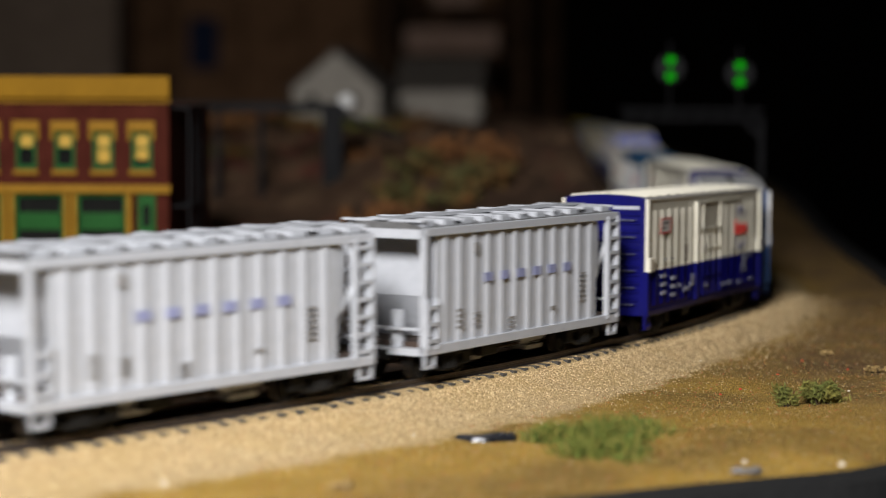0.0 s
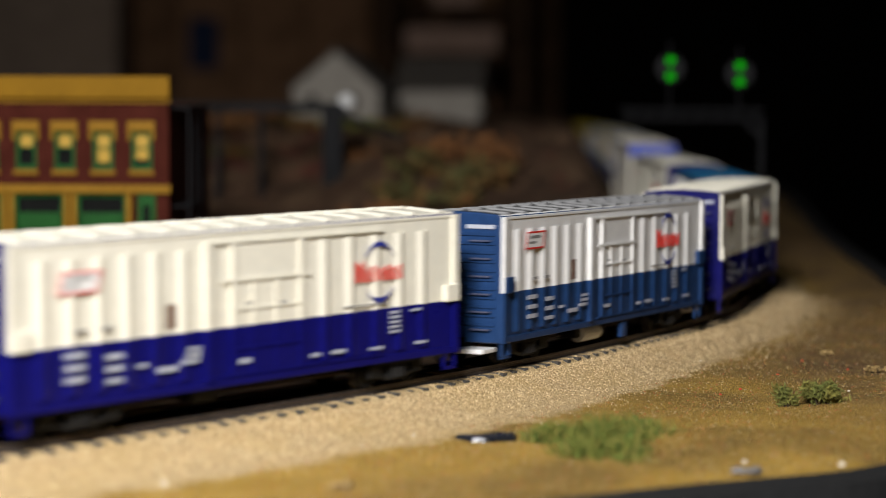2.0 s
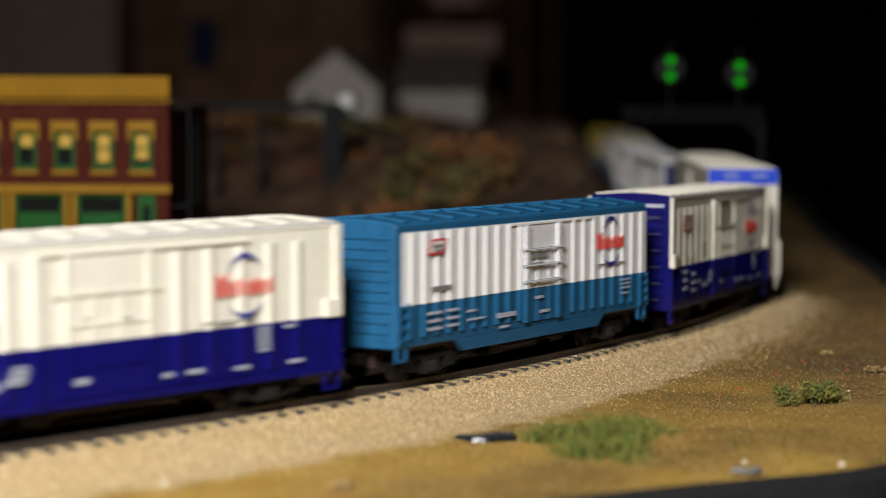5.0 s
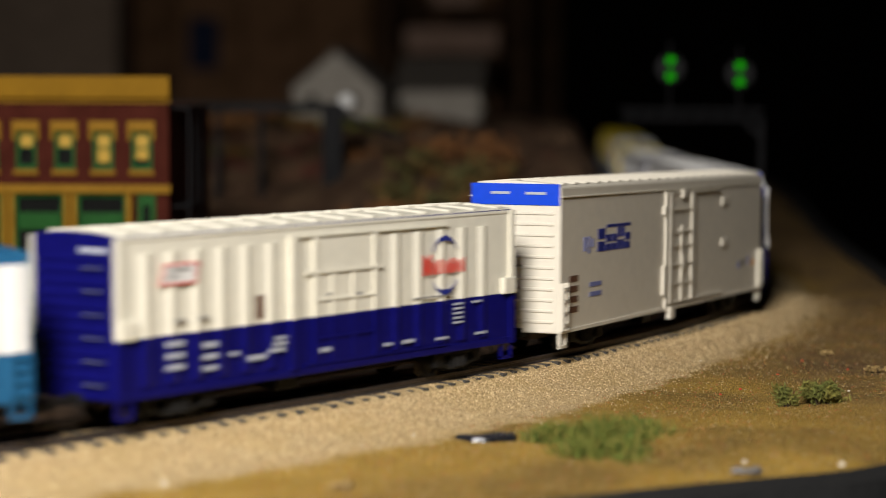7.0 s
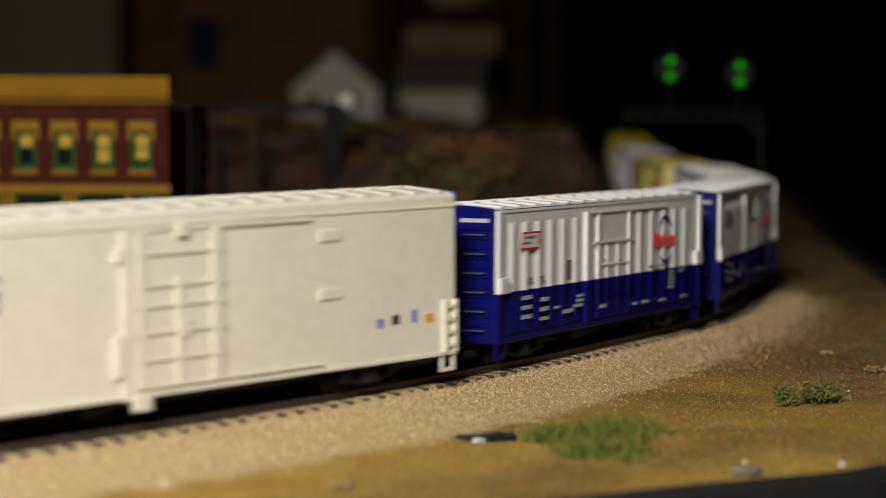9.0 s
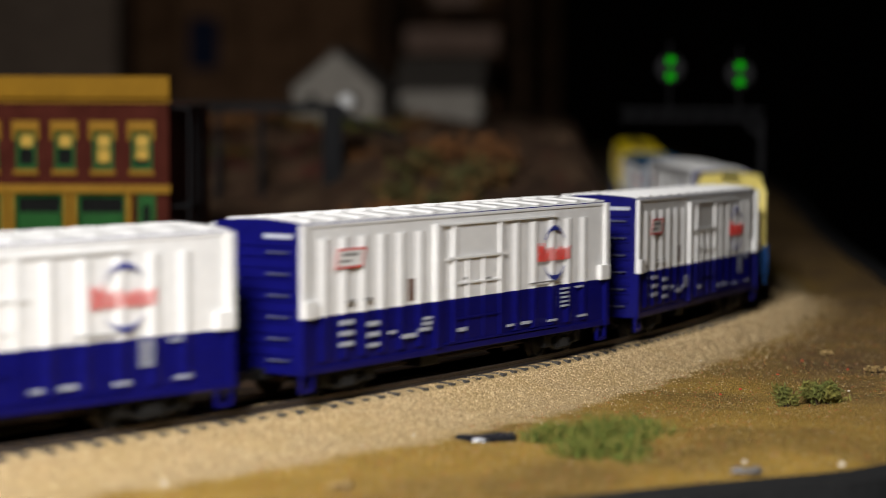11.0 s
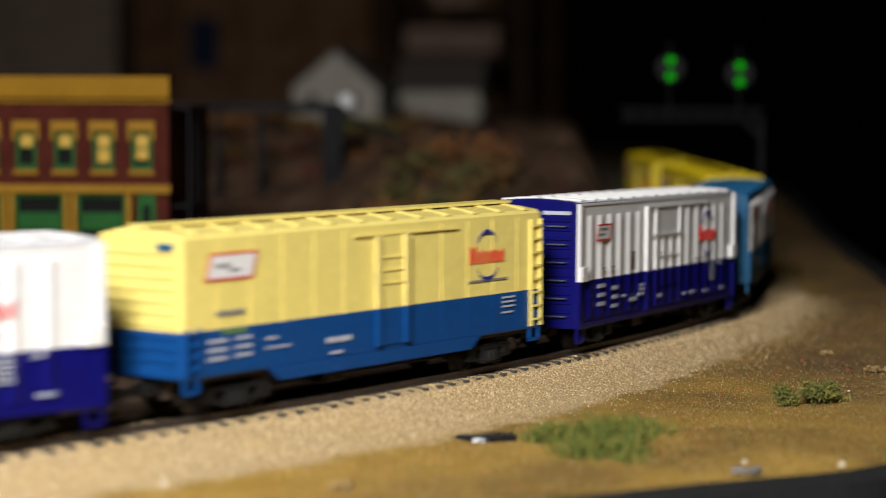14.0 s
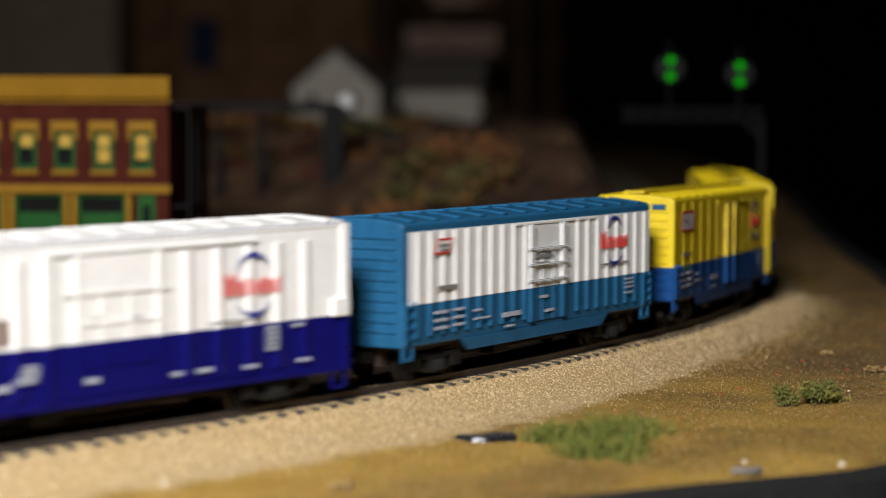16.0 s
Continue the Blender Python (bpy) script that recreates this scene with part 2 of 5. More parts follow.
DIPS = [-.0038, -.0021, -.0014, -.0008, -.0005, -.0006, -.0036, -.0035, -.0018, -.0007, 0, 0]
STEP = 0.002
SS = np.arange(-3.2, 4.6, STEP)
I0 = int(np.argmin(abs(SS)))
_k = np.interp(SS, KNOTS, BENDS)
_h = np.cumsum(_k) * STEP
_h = _h - _h[I0] + 0.7889
_hm = _h - _k * STEP / 2
TX = np.cumsum(np.cos(_hm)) * STEP
TY = np.cumsum(np.sin(_hm)) * STEP
TX, TY = TX - TX[I0] - 0.1262, TY - TY[I0] + 0.5701
TH = _h


def on_track(s):
    return (np.interp(s, SS, TX), np.interp(s, SS, TY), np.interp(s, DIPS_AT, DIPS), np.interp(s, SS, TH))


TRAIN_T = [0, 3.0, 6.5, 9.0, 11.5, 12.3, 14.5, 16.0]
TRAIN_S = [.0736, -.4033, -.9473, -1.3360, -1.7170, -1.8337, -2.1756, -2.4108]


def car_pose(s, length):
    a, b = on_track(s - 0.35 * length), on_track(s + 0.35 * length)
    dx, dy, dz = b[0] - a[0], b[1] - a[1], b[2] - a[2]
    return pose((a[0] + b[0]) / 2, (a[1] + b[1]) / 2, (a[2] + b[2]) / 2, 0, -math.degrees(math.atan2(dz, math.hypot(dx, dy))), math.degrees(math.atan2(dy, dx)))

# ---------------------------------------------------------------- ground, table edge, room
EDGE = [(-3.6, 0.6), (-2.6, -0.05), (-1.6, -0.1), (-0.9, 0.08), (-0.45, 0.25), (-0.2, 0.40), (0.0415, 0.548), (0.1250, 0.597), (0.20, 0.70), (0.235, 0.90),
        (0.245, 1.18), (0.29, 1.7), (0.374, 2.41), (0.42, 3.2), (0.45, 4.6)]


def edge_points():
    pts = [Vector((*p, 0)) for p in EDGE]
    out = []
    for i in range(len(pts) - 1):
        p0, p1, p2, p3 = pts[max(i - 1, 0)], pts[i], pts[i + 1], pts[min(i + 2, len(pts) - 1)]
        for k in range(8):
            t = k / 8
            out.append(0.5 * (2 * p1 + (p2 - p0) * t + (2 * p0 - 5 * p1 + 4 * p2 - p3) * t * t + (3 * p1 - p0 - 3 * p2 + p3) * t ** 3))
    return out + [pts[-1]]


RIM = edge_points()
RX, RY = np.array([p.x for p in RIM]), np.array([p.y for p in RIM])


def inside_rim(x, y):
    """Signed distance to the table's edge, positive on the table."""
    ax, ay, bx, by = RX[:-1], RY[:-1], RX[1:], RY[1:]
    dx, dy = bx - ax, by - ay
    t = np.clip(((x[:, None] - ax) * dx + (y[:, None] - ay) * dy) / (dx * dx + dy * dy), 0, 1)
    px, py = ax + t * dx, ay + t * dy
    d2 = (x[:, None] - px) ** 2 + (y[:, None] - py) ** 2
    i = np.argmin(d2, axis=1)
    side = dx[i] * (y - ay[i]) - dy[i] * (x - ax[i])
    return np.sqrt(d2[np.arange(len(x)), i]) * np.sign(side)


def smooth(a, b, v):
    t = np.clip((v - a) / (b - a), 0, 1)
    return t * t * (3 - 2 * t)


def track_distance(x, y):
    sx, sy, sh = TX[::4], TY[::4], TH[::4]
    best, sgn, sat = np.full(len(x), 1e9), np.zeros(len(x)), np.zeros(len(x))
    for c in range(0, len(x), 4000):
        d2 = (x[c:c + 4000, None] - sx) ** 2 + (y[c:c + 4000, None] - sy) ** 2
        i = np.argmin(d2, axis=1)
        best[c:c + 4000] = np.sqrt(d2[np.arange(len(i)), i])
        sgn[c:c + 4000] = np.sign(np.sin(sh[i]) * (x[c:c + 4000] - sx[i]) - np.cos(sh[i]) * (y[c:c + 4000] - sy[i]))
        sat[c:c + 4000] = SS[::4][i]
    return best, sgn, sat


LOW = -0.010


def ground_height(x, y):
    d, side, s = track_distance(x, y)
    base = np.interp(s, DIPS_AT, DIPS)
    z = base - 0.0023 - 0.0011 * smooth(0.0138, 0.0160, d) + (LOW - base + 0.0034) * smooth(0.0155, 0.042, d)
    inner = (side < 0) & (y > 0.5)
    rise = smooth(0.012, 0.062, d) * inner * smooth(0, 0.42, y - 1.10 - 0.2 * (1 - smooth(-0.12, 0.03, x))) * smooth(-1.4, -0.5, x)
    z = z + 0.070 * rise
    lump = np.sin(x * 41 + 1.3) * np.sin(y * 37 + 0.4) * 0.5 + np.sin(x * 97 + y * 71) * 0.25 + np.sin(x * 173 - y * 149 + 2) * 0.15
    z = z + lump * (0.0016 * smooth(0.03, 0.09, d) + 0.012 * rise)
    return z, d, side, rise


def spaced(parts):
    out = []
    for a, b, n in parts:
        out += list(np.linspace(a, b, n, endpoint=False))
    return np.array(out + [parts[-1][1]])


def make_ground():
    xs = spaced([(-3.6, -1.0, 40), (-1.0, -0.32, 40), (-0.32, 0.32, 320), (0.32, 0.6, 20)])
    ys = spaced([(-0.2, 0.40, 25), (0.40, 1.3, 430), (1.3, 2.4, 130), (2.4, 4.6, 60)])
    X, Y = np.meshgrid(xs, ys)
    x, y = X.ravel(), Y.ravel()
    z, d, side, rise = ground_height(x, y)
    rim = inside_rim(x, y)
    rng = np.random.default_rng(3)
    z = z + rng.normal(0, 0.00008, len(z)) - 0.0022 * (1 - smooth(0.0, 0.02, rim))
    nx, ny = len(xs), len(ys)
    keep = rim > -0.0025
    faces = []
    for j in range(ny - 1):
        for i in range(nx - 1):
            q = (j * nx + i, j * nx + i + 1, (j + 1) * nx + i + 1, (j + 1) * nx + i)
            if keep[q[0]] and keep[q[1]] and keep[q[2]] and keep[q[3]]:
                faces.append(q)
    me = bpy.data.meshes.new("ground")
    me.from_pydata(np.stack([x, y, z], 1).tolist(), [], faces)
    for name, values in (("sand", 1 - smooth(0.034, 0.072, d * (1 + 0.35 * smooth(0.6, 0.95, y) * smooth(0.0, 0.1, x)))), ("hill", np.maximum(smooth(0.0, 0.25, rise), smooth(0.022, 0.05, d) * (side < 0))), ("far_brown", smooth(0.07, 0.15, x) * smooth(0.60, 0.80, y) * (side > 0) * smooth(0.03, 0.06, d)), ("inner_dark", smooth(0.017, 0.032, d) * (side < 0) * (1 - smooth(1.15, 1.5, y)))):
        at = me.attributes.new(name, "FLOAT", "POINT")
        at.data.foreach_set("value", values.astype(np.float32))
    me.materials.append(GROUND)
    me.shade_smooth()
    bm = bmesh.new()
    bm.from_mesh(me)
    loose = [v for v in bm.verts if not v.link_faces]
    bmesh.ops.delete(bm, geom=loose, context="VERTS")
    bm.to_mesh(me)
    bm.free()
    return tagged(new("ground", me), "sandy tan and olive scenery of the layout", "ground", kind="structure")


ground = make_ground()


def height_at(x, y):
    return float(ground_height(np.array([float(x)]), np.array([float(y)]))[0][0])


def make_fascia():
    bm = bmesh.new()
    rows = []
    for i, p in enumerate(RIM):
        t = (RIM[min(i + 1, len(RIM) - 1)] - RIM[max(i - 1, 0)]).normalized()
        n = Vector((t.y, -t.x, 0))
        a, b = p - n * 0.0012, p + n * 0.012
        rows.append([bm.verts.new((a.x, a.y, LOW - 0.0006)), bm.verts.new((b.x, b.y, LOW - 0.0012)), bm.verts.new((b.x, b.y, -0.16)), bm.verts.new((a.x, a.y, -0.16))])
    for r, q in zip(rows, rows[1:]):
        for k in range(4):
            bm.faces.new((r[k], r[(k + 1) % 4], q[(k + 1) % 4], q[k]))
    bmesh.ops.recalc_face_normals(bm, faces=bm.faces)
    return thing("layout_fascia", "black painted fascia board along the layout edge", "fascia", kind="structure", bm=bm, material=FASCIA)


make_fascia()


def slab(name, label, category, r, m):
    return thing(name, label, category, kind="structure", bm=boxes(r), material=m)


slab("floor", "dark carpet floor of the train room", "floor", (-4, 4, -3, 5.3, -1.05, -1.0), FLOORMAT)
slab("ceiling", "dull painted ceiling of the train room", "ceiling", (-4, 4, -3, 5.3, 1.5, 1.55), CEIL)
slab("wall_east", "brown panelled wall with its shadow put in as near-black colour", "wall", (4.0, 4.1, -3, 5.3, -1, 1.5), WALLSHADE)
slab("wall_west", "dark brown panelled wall", "wall", (-4.1, -4.0, -3, 5.3, -1, 1.5), WALLBROWN)
slab("wall_south", "dark brown wall behind the viewer", "wall", (-4, 4, -3.1, -3.0, -1, 1.5), WALLBROWN)
wall_north = slab("wall_north", "wall partly covered with vertical brown boards, the bare part coloured black as shade", "wall", (-4, 4, 5.2, 5.3, -1, 1.5), WALLSHADE)


# ---------------------------------------------------------------- track
def make_track():
    track = thing("railway_track", "model railway track with dark ties on tan ballast", "track", kind="structure")
    for sgn in (-1, 1):
        sec = [(-0.0010, -0.0021), (0.0010, -0.0021), (0.0003, -0.0017), (0.0003, -0.0009), (0.0006, -0.0007), (0.0006, 0.0), (-0.0006, 0.0), (-0.0006, -0.0007), (-0.0003, -0.0009), (-0.0003, -0.0017)]
        verts, faces = [], []
        ss = np.arange(-3.1, 4.5, 0.01)
        for s in ss:
            x, y, z, h = on_track(s)
            for u, v in sec:
                w = u + sgn * 0.0086
                verts.append((x + math.sin(h) * w, y - math.cos(h) * w, z + v))
        n = len(sec)
        for i in range(len(ss) - 1):
            for k in range(n):
                faces.append((i * n + k, i * n + (k + 1) % n, (i + 1) * n + (k + 1) % n, (i + 1) * n + k))
        me = bpy.data.meshes.new("rail")
        me.from_pydata(verts, [], faces)
        me.materials.append(RAIL)
        part("rail", me, None, track)
    bm = bmesh.new()
    box(bm, -0.0014, 0.0014, -0.0150, 0.0150, -0.0046, -0.0021)
    tie = mesh("tie", bm, TIE)
    rng = random.Random(5)
    rest_v, rest_f = [], []
    s = -3.0
    corners = [(a, b, c) for c in (-0.0046, -0.0021) for b in (-0.015, 0.015) for a in (-0.0014, 0.0014)]
    while s < 4.4:
        x, y, z, h = on_track(s)
        m = pose(x, y, z + rng.uniform(-0.0002, 0.0), 0, 0, math.degrees(h) + rng.uniform(-1.5, 1.5)) @ pose(0, rng.uniform(-0.0005, 0.0005), 0)
        if -0.25 < s < 1.55:
            part("tie", tie, None, track, at=m)
        else:
            k = len(rest_v)
            rest_v += [tuple(m @ Vector(c)) for c in corners]
            rest_f += [tuple(k + i for i in q) for q in ((0, 2, 3, 1), (4, 5, 7, 6), (0, 1, 5, 4), (2, 6, 7, 3), (0, 4, 6, 2), (1, 3, 7, 5))]
        s += 0.0076
    me = bpy.data.meshes.new("tie_row")
    me.from_pydata(rest_v, [], rest_f)
    me.materials.append(TIE)
    tagged(part("tie_row", me, None, track), kind="stuff")


make_track()

def scatter(name, label, material, spots, size, seed):
    """Loose grains lying on the ground: small uneven octahedra, joined."""
    r = np.random.default_rng(seed)
    x, y = spots
    z = ground_height(x, y)[0]
    n = len(x)
    sz = size * r.uniform(0.5, 1.25, n)
    base = np.array([(1, 0, 0), (-1, 0, 0), (0, 1, 0), (0, -1, 0), (0, 0, 0.8), (0, 0, -0.8)])
    v = base[None] * r.uniform(0.6, 1.3, (n, 6, 3))
    a = r.uniform(0, 6.283, n)
    c, sn = np.cos(a)[:, None], np.sin(a)[:, None]
    vx, vy = v[..., 0] * c - v[..., 1] * sn, v[..., 0] * sn + v[..., 1] * c
    v = np.stack([vx, vy, v[..., 2]], -1) * sz[:, None, None] + np.stack([x, y, z + sz * 0.25], -1)[:, None]
    tri = np.array([(0, 2, 4), (2, 1, 4), (1, 3, 4), (3, 0, 4), (2, 0, 5), (1, 2, 5), (3, 1, 5), (0, 3, 5)])
    f = (tri[None] + 6 * np.arange(n)[:, None, None]).reshape(-1, 3)
    me = bpy.data.meshes.new(name)
    me.from_pydata(v.reshape(-1, 3).tolist(), [], f.tolist())
    me.materials.append(material)
    return tagged(new(name, me), label, "gravel", kind="stuff")


def loose_grains():
    r = np.random.default_rng(21)
    n = 34000
    s = r.uniform(-0.12, 0.62, n)
    d = np.abs(r.normal(0, 1, n)) * 0.016 + 0.0155
    d = np.where(r.random(n) < 0.22, r.uniform(-0.0145, 0.0158, n), d)
    x = np.interp(s, SS, TX) + np.sin(np.interp(s, SS, TH)) * d
    y = np.interp(s, SS, TY) - np.cos(np.interp(s, SS, TH)) * d
    scatter("ballast_gravel", "loose tan ballast grains along the track", BALLASTGRAIN, (x, y), 0.00029, 4)
    n = 46000
    x, y = r.uniform(-0.05, 0.235, n), r.uniform(0.52, 1.05, n)
    d, side, _ = track_distance(x, y)
    patch = np.sin(x * 60 + 2) * np.sin(y * 47) + r.normal(0, 0.7, n)
    ok = (side > 0) & (d > 0.042) & (inside_rim(x, y) > 0.006) & (patch > -0.9)
    scatter("turf_crumbs", "coloured turf crumbs scattered over the sand", TURFGRAIN, (x[ok], y[ok]), 0.00030, 5)


loose_grains()

# ---------------------------------------------------------------- rolling stock
W = 0.0346
ZB, ZM, ZT = 0.0084, 0.0253, 0.0528
GROUP = "cars of the freight train"


def truck_mesh():
    bm = bmesh.new()
    for y in (-0.0125, 0.0125):
        t = 0.0011
        box(bm, -0.0135, -0.0085, y - t, y + t, 0.0035, 0.0078, bevel=0.0004)
        box(bm, 0.0085, 0.0135, y - t, y + t, 0.0035, 0.0078, bevel=0.0004)
        box(bm, -0.0125, 0.0125, y - t * 0.8, y + t * 0.8, 0.0068, 0.0086, bevel=0.0003)
        box(bm, -0.0045, 0.0045, y - t * 1.3, y + t * 1.3, 0.0022, 0.0080, bevel=0.0004)
        for a in (-1, 1):
            rod(bm, (a * 0.0105, y, 0.0048), (a * 0.004, y, 0.0028), 0.0009, 6)
        for k in (-0.0022, 0, 0.0022):
            rod(bm, (k, y - t * 1.5, 0.003), (k, y - t * 1.5, 0.0064), 0.0008, 6)
    box(bm, -0.0040, 0.0040, -0.0125, 0.0125, 0.0050, 0.0085, bevel=0.0004)
    return mesh("truck", bm, DARK)


def axle_mesh():
    return mesh("axle", rod(bmesh.new(), (0, -0.0112, 0), (0, 0.0112, 0), 0.0010, 8), DARK)


def wheel_mesh():
    bm = bmesh.new()
    prof = [(0.0072, 0.0010), (0.0072, 0.0060), (0.0078, 0.0060), (0.0080, 0.0053), (0.0100, 0.0051), (0.0100, 0.0044), (0.0094, 0.0038), (0.0094, 0.0018), (0.0102, 0.0014), (0.0102, 0.0003)]
    n = 24
    rings = [[bm.verts.new((r * math.cos(2 * math.pi * i / n), -w, r * math.sin(2 * math.pi * i / n))) for i in range(n)] for w, r in prof]
    for k in range(len(prof) - 1):
        for i in range(n):
            bm.faces.new((rings[k][i], rings[k][(i + 1) % n], rings[k + 1][(i + 1) % n], rings[k + 1][i])).material_index = 1 if k in (2, 3) else 0
    bmesh.ops.recalc_face_normals(bm, faces=bm.faces)
    return mesh("wheel", bm, DARK, STEEL)


def coupler_mesh():
    bm = bmesh.new()
    box(bm, 0, 0.0105, -0.0012, 0.0012, 0.0070, 0.0092, bevel=0.0003)
    box(bm, 0.0095, 0.0135, -0.0026, 0.0012, 0.0062, 0.0100, bevel=0.0006)
    box(bm, -0.004, 0.002, -0.0030, 0.0030, 0.0066, 0.0100, bevel=0.0003)
    rod(bm, (0.0085, -0.001, 0.0065), (0.0085, -0.0035, 0.0015), 0.0004, 6)
    return mesh("coupler", bm, DARK)


TRUCK, WHEEL, AXLE, COUPLER = truck_mesh(), wheel_mesh(), axle_mesh(), coupler_mesh()
LENGTH = {}


def running_gear(car, length, centre):
    for sgn in (-1, 1):
        tk = part("truck", TRUCK, None, car, "black plastic truck", at=pose(sgn * centre, 0, 0))
        for a in (-0.0105, 0.0105):
            part("axle", AXLE, None, tk, at=pose(a, 0, 0.0053))
            for turn in (0, 180):
                part("wheel", WHEEL, None, tk, "dark wheel with a worn tread", at=pose(a, 0, 0.0053, 0, 0, turn))
        part("coupler", COUPLER, None, car, "black knuckle coupler", at=pose(sgn * (length / 2 - 0.0015), 0, 0, 0, 0, 0 if sgn > 0 else 180))
    bm = boxes((-length / 2 + 0.006, length / 2 - 0.006, -0.0040, 0.0040, 0.0052, 0.0125), (-length / 2 + 0.004, length / 2 - 0.004, -0.0148, 0.0148, 0.0106, 0.0125))
    for x in (-0.3, -0.12, 0.1, 0.28):
        box(bm, x * length - 0.0008, x * length + 0.0008, -0.014, 0.014, 0.0095, 0.0125)
    part("underframe", bm, BROWNUF, car)
    part("air_tank", rod(bmesh.new(), (0.012, 0.009, 0.0068), (0.028, 0.009, 0.0068), 0.0036, 14), DARK, car)
    part("brake_valve", boxes((-0.022, -0.012, -0.012, -0.004, 0.0040, 0.0106), bevel=0.0006), DARK, car)
    part("brake_rod", rod(bmesh.new(), (-length * 0.3, -0.006, 0.0050), (length * 0.3, -0.007, 0.0054), 0.0005, 6), BROWNUF, car)


def rib_mesh(depth, w, z0, z1, zm=None):
    """A vertical post with slanted cheeks, its upper and lower paint split at zm; stands out of the wall in -y."""
    bm = bmesh.new()
    cuts = [z0, zm, z1] if zm else [z0, z1]
    run = w * 0.43
    sec = [(-w / 2, 0), (w / 2, 0), (w / 2 - run, -depth), (-w / 2 + run, -depth)]
    rows = [[bm.verts.new((x, y, z)) for x, y in sec] for z in cuts]
    for i in range(len(cuts) - 1):
        for k in range(4):
            f = bm.faces.new((rows[i][k], rows[i][(k + 1) % 4], rows[i + 1][(k + 1) % 4], rows[i + 1][k]))
            f.material_index = i
    bm.faces.new(rows[0][::-1])
    bm.faces.new(rows[-1]).material_index = len(cuts) - 2
    bmesh.ops.recalc_face_normals(bm, faces=bm.faces)
    return bm


def hull(length, w, zb, zm, zt, crown, m_low=0, m_up=1, m_roof=2, m_end=0, end_split=False):
    """The closed box of a car: lower and upper side bands, ends, low-pitched roof."""
    bm = bmesh.new()
    a, b, h = -length / 2, length / 2, w / 2
    prof = [(-h, zb), (h, zb), (h, zm), (h, zt), (h * 0.92, zt + crown * 0.45), (h * 0.45, zt + crown * 0.85), (0, zt + crown),
            (-h * 0.45, zt + crown * 0.85), (-h * 0.92, zt + crown * 0.45), (-h, zt), (-h, zm)]
    lo = [bm.verts.new((a, y, z)) for y, z in prof]
    hi = [bm.verts.new((b, y, z)) for y, z in prof]
    mats = [m_low, m_low, m_up, m_up, m_roof, m_roof, m_roof, m_roof, m_up, m_up, m_low]
    for i in range(len(prof)):
        k = (i + 1) % len(prof)
        bm.faces.new((lo[i], lo[k], hi[k], hi[i])).material_index = mats[i]
    for ring in (lo, hi):
        if end_split:
            f1, f2 = bm.faces.new([ring[i] for i in (0, 1, 2, 10)]), bm.faces.new([ring[i] for i in range(2, 11)])
            f1.material_index, f2.material_index = m_low, m_up
        else:
            bm.faces.new(ring).material_index = m_end
    bmesh.ops.recalc_face_normals(bm, faces=bm.faces)
    sharp = [e for e in bm.edges if len(e.link_faces) == 2 and e.calc_face_angle() > 0.9]
    bmesh.ops.bevel(bm, geom=sharp, offset=0.0006, segments=2, affect="EDGES", profile=0.5)
    if end_split:
        for f in bm.faces:
            if f.calc_center_median().z > zm and f.material_index in (m_low, m_end):
                f.material_index = m_up
    return bm


def both_sides(fn):
    for turn in (0, 180):
        fn(pose(0, 0, 0, 0, 0, turn))


def flat(car, name, u0, u1, z0, z1, m, length, y, label="", t=0.00012, sides=(0, 180)):
    """A thin printed or fixed patch on the side wall: u runs along the car from 0 to 1."""
    bm = boxes(((u0 - 0.5) * length, (u1 - 0.5) * length, -y - t, -y + 0.0002, z0, z1))
    data = mesh(name, bm, m)
    for turn in sides:
        part(name, data, None, car, label, at=pose(0, 0, 0, 0, 0, turn))


def emblem(car, u, z, size, length, y, ink=RED, arc=BLUEINK):
    """The car's emblem as plain shapes: a row of strokes between two bowed bands."""
    cx = (u - 0.5) * length
    bm = bmesh.new()
    t = 0.00014
    x = cx - size * 0.62
    for i, w in enumerate((0.26, 0.17, 0.17, 0.15, 0.15, 0.17)):
        ww, hh = w * size, size * (0.36 if i == 0 else 0.26)
        z0, st = z - size * 0.15, size * 0.033
        for k in range(3 if i == 0 else 2):
            q = x + k * ww * (0.36 if i == 0 else 0.5)
            box(bm, q, q + st * 1.25, -y - t, -y + 0.0001, z0, z0 + hh * (1.0 if (i + k) % 2 == 0 else 0.85))
        x += ww + size * 0.035
    strokes = mesh("emblem_lettering", bm, ink)
    for turn in (0, 180):
        part("emblem_lettering", strokes, None, car, "red emblem strokes", at=pose(0, 0, 0, 0, 0, turn))
    for sgn in (-1, 1):
        bm = bmesh.new()
        n = 10
        prev = None
        for i in range(n + 1):
            q = -1 + 2 * i / n
            zz = z + sgn * size * (0.27 + 0.22 * (1 - q * q) ** 0.75)
            th = size * 0.050 * (1.05 - abs(q))
            x = cx + q * size * 0.36
            cur = [bm.verts.new(c) for c in ((x, -y - t, zz - th), (x, -y - t, zz + th), (x, -y + 0.0001, zz + th), (x, -y + 0.0001, zz - th))]
            if prev:
                for k in range(4):
                    bm.faces.new((prev[k], prev[(k + 1) % 4], cur[(k + 1) % 4], cur[k]))
            else:
                bm.faces.new(cur)
            prev = cur
        bm.faces.new(prev[::-1])
        bmesh.ops.recalc_face_normals(bm, faces=bm.faces)
        band = mesh("emblem_band", bm, arc)
        for turn in (0, 180):
            part("emblem_band", band, None, car, "blue bowed emblem band", at=pose(0, 0, 0, 0, 0, turn))


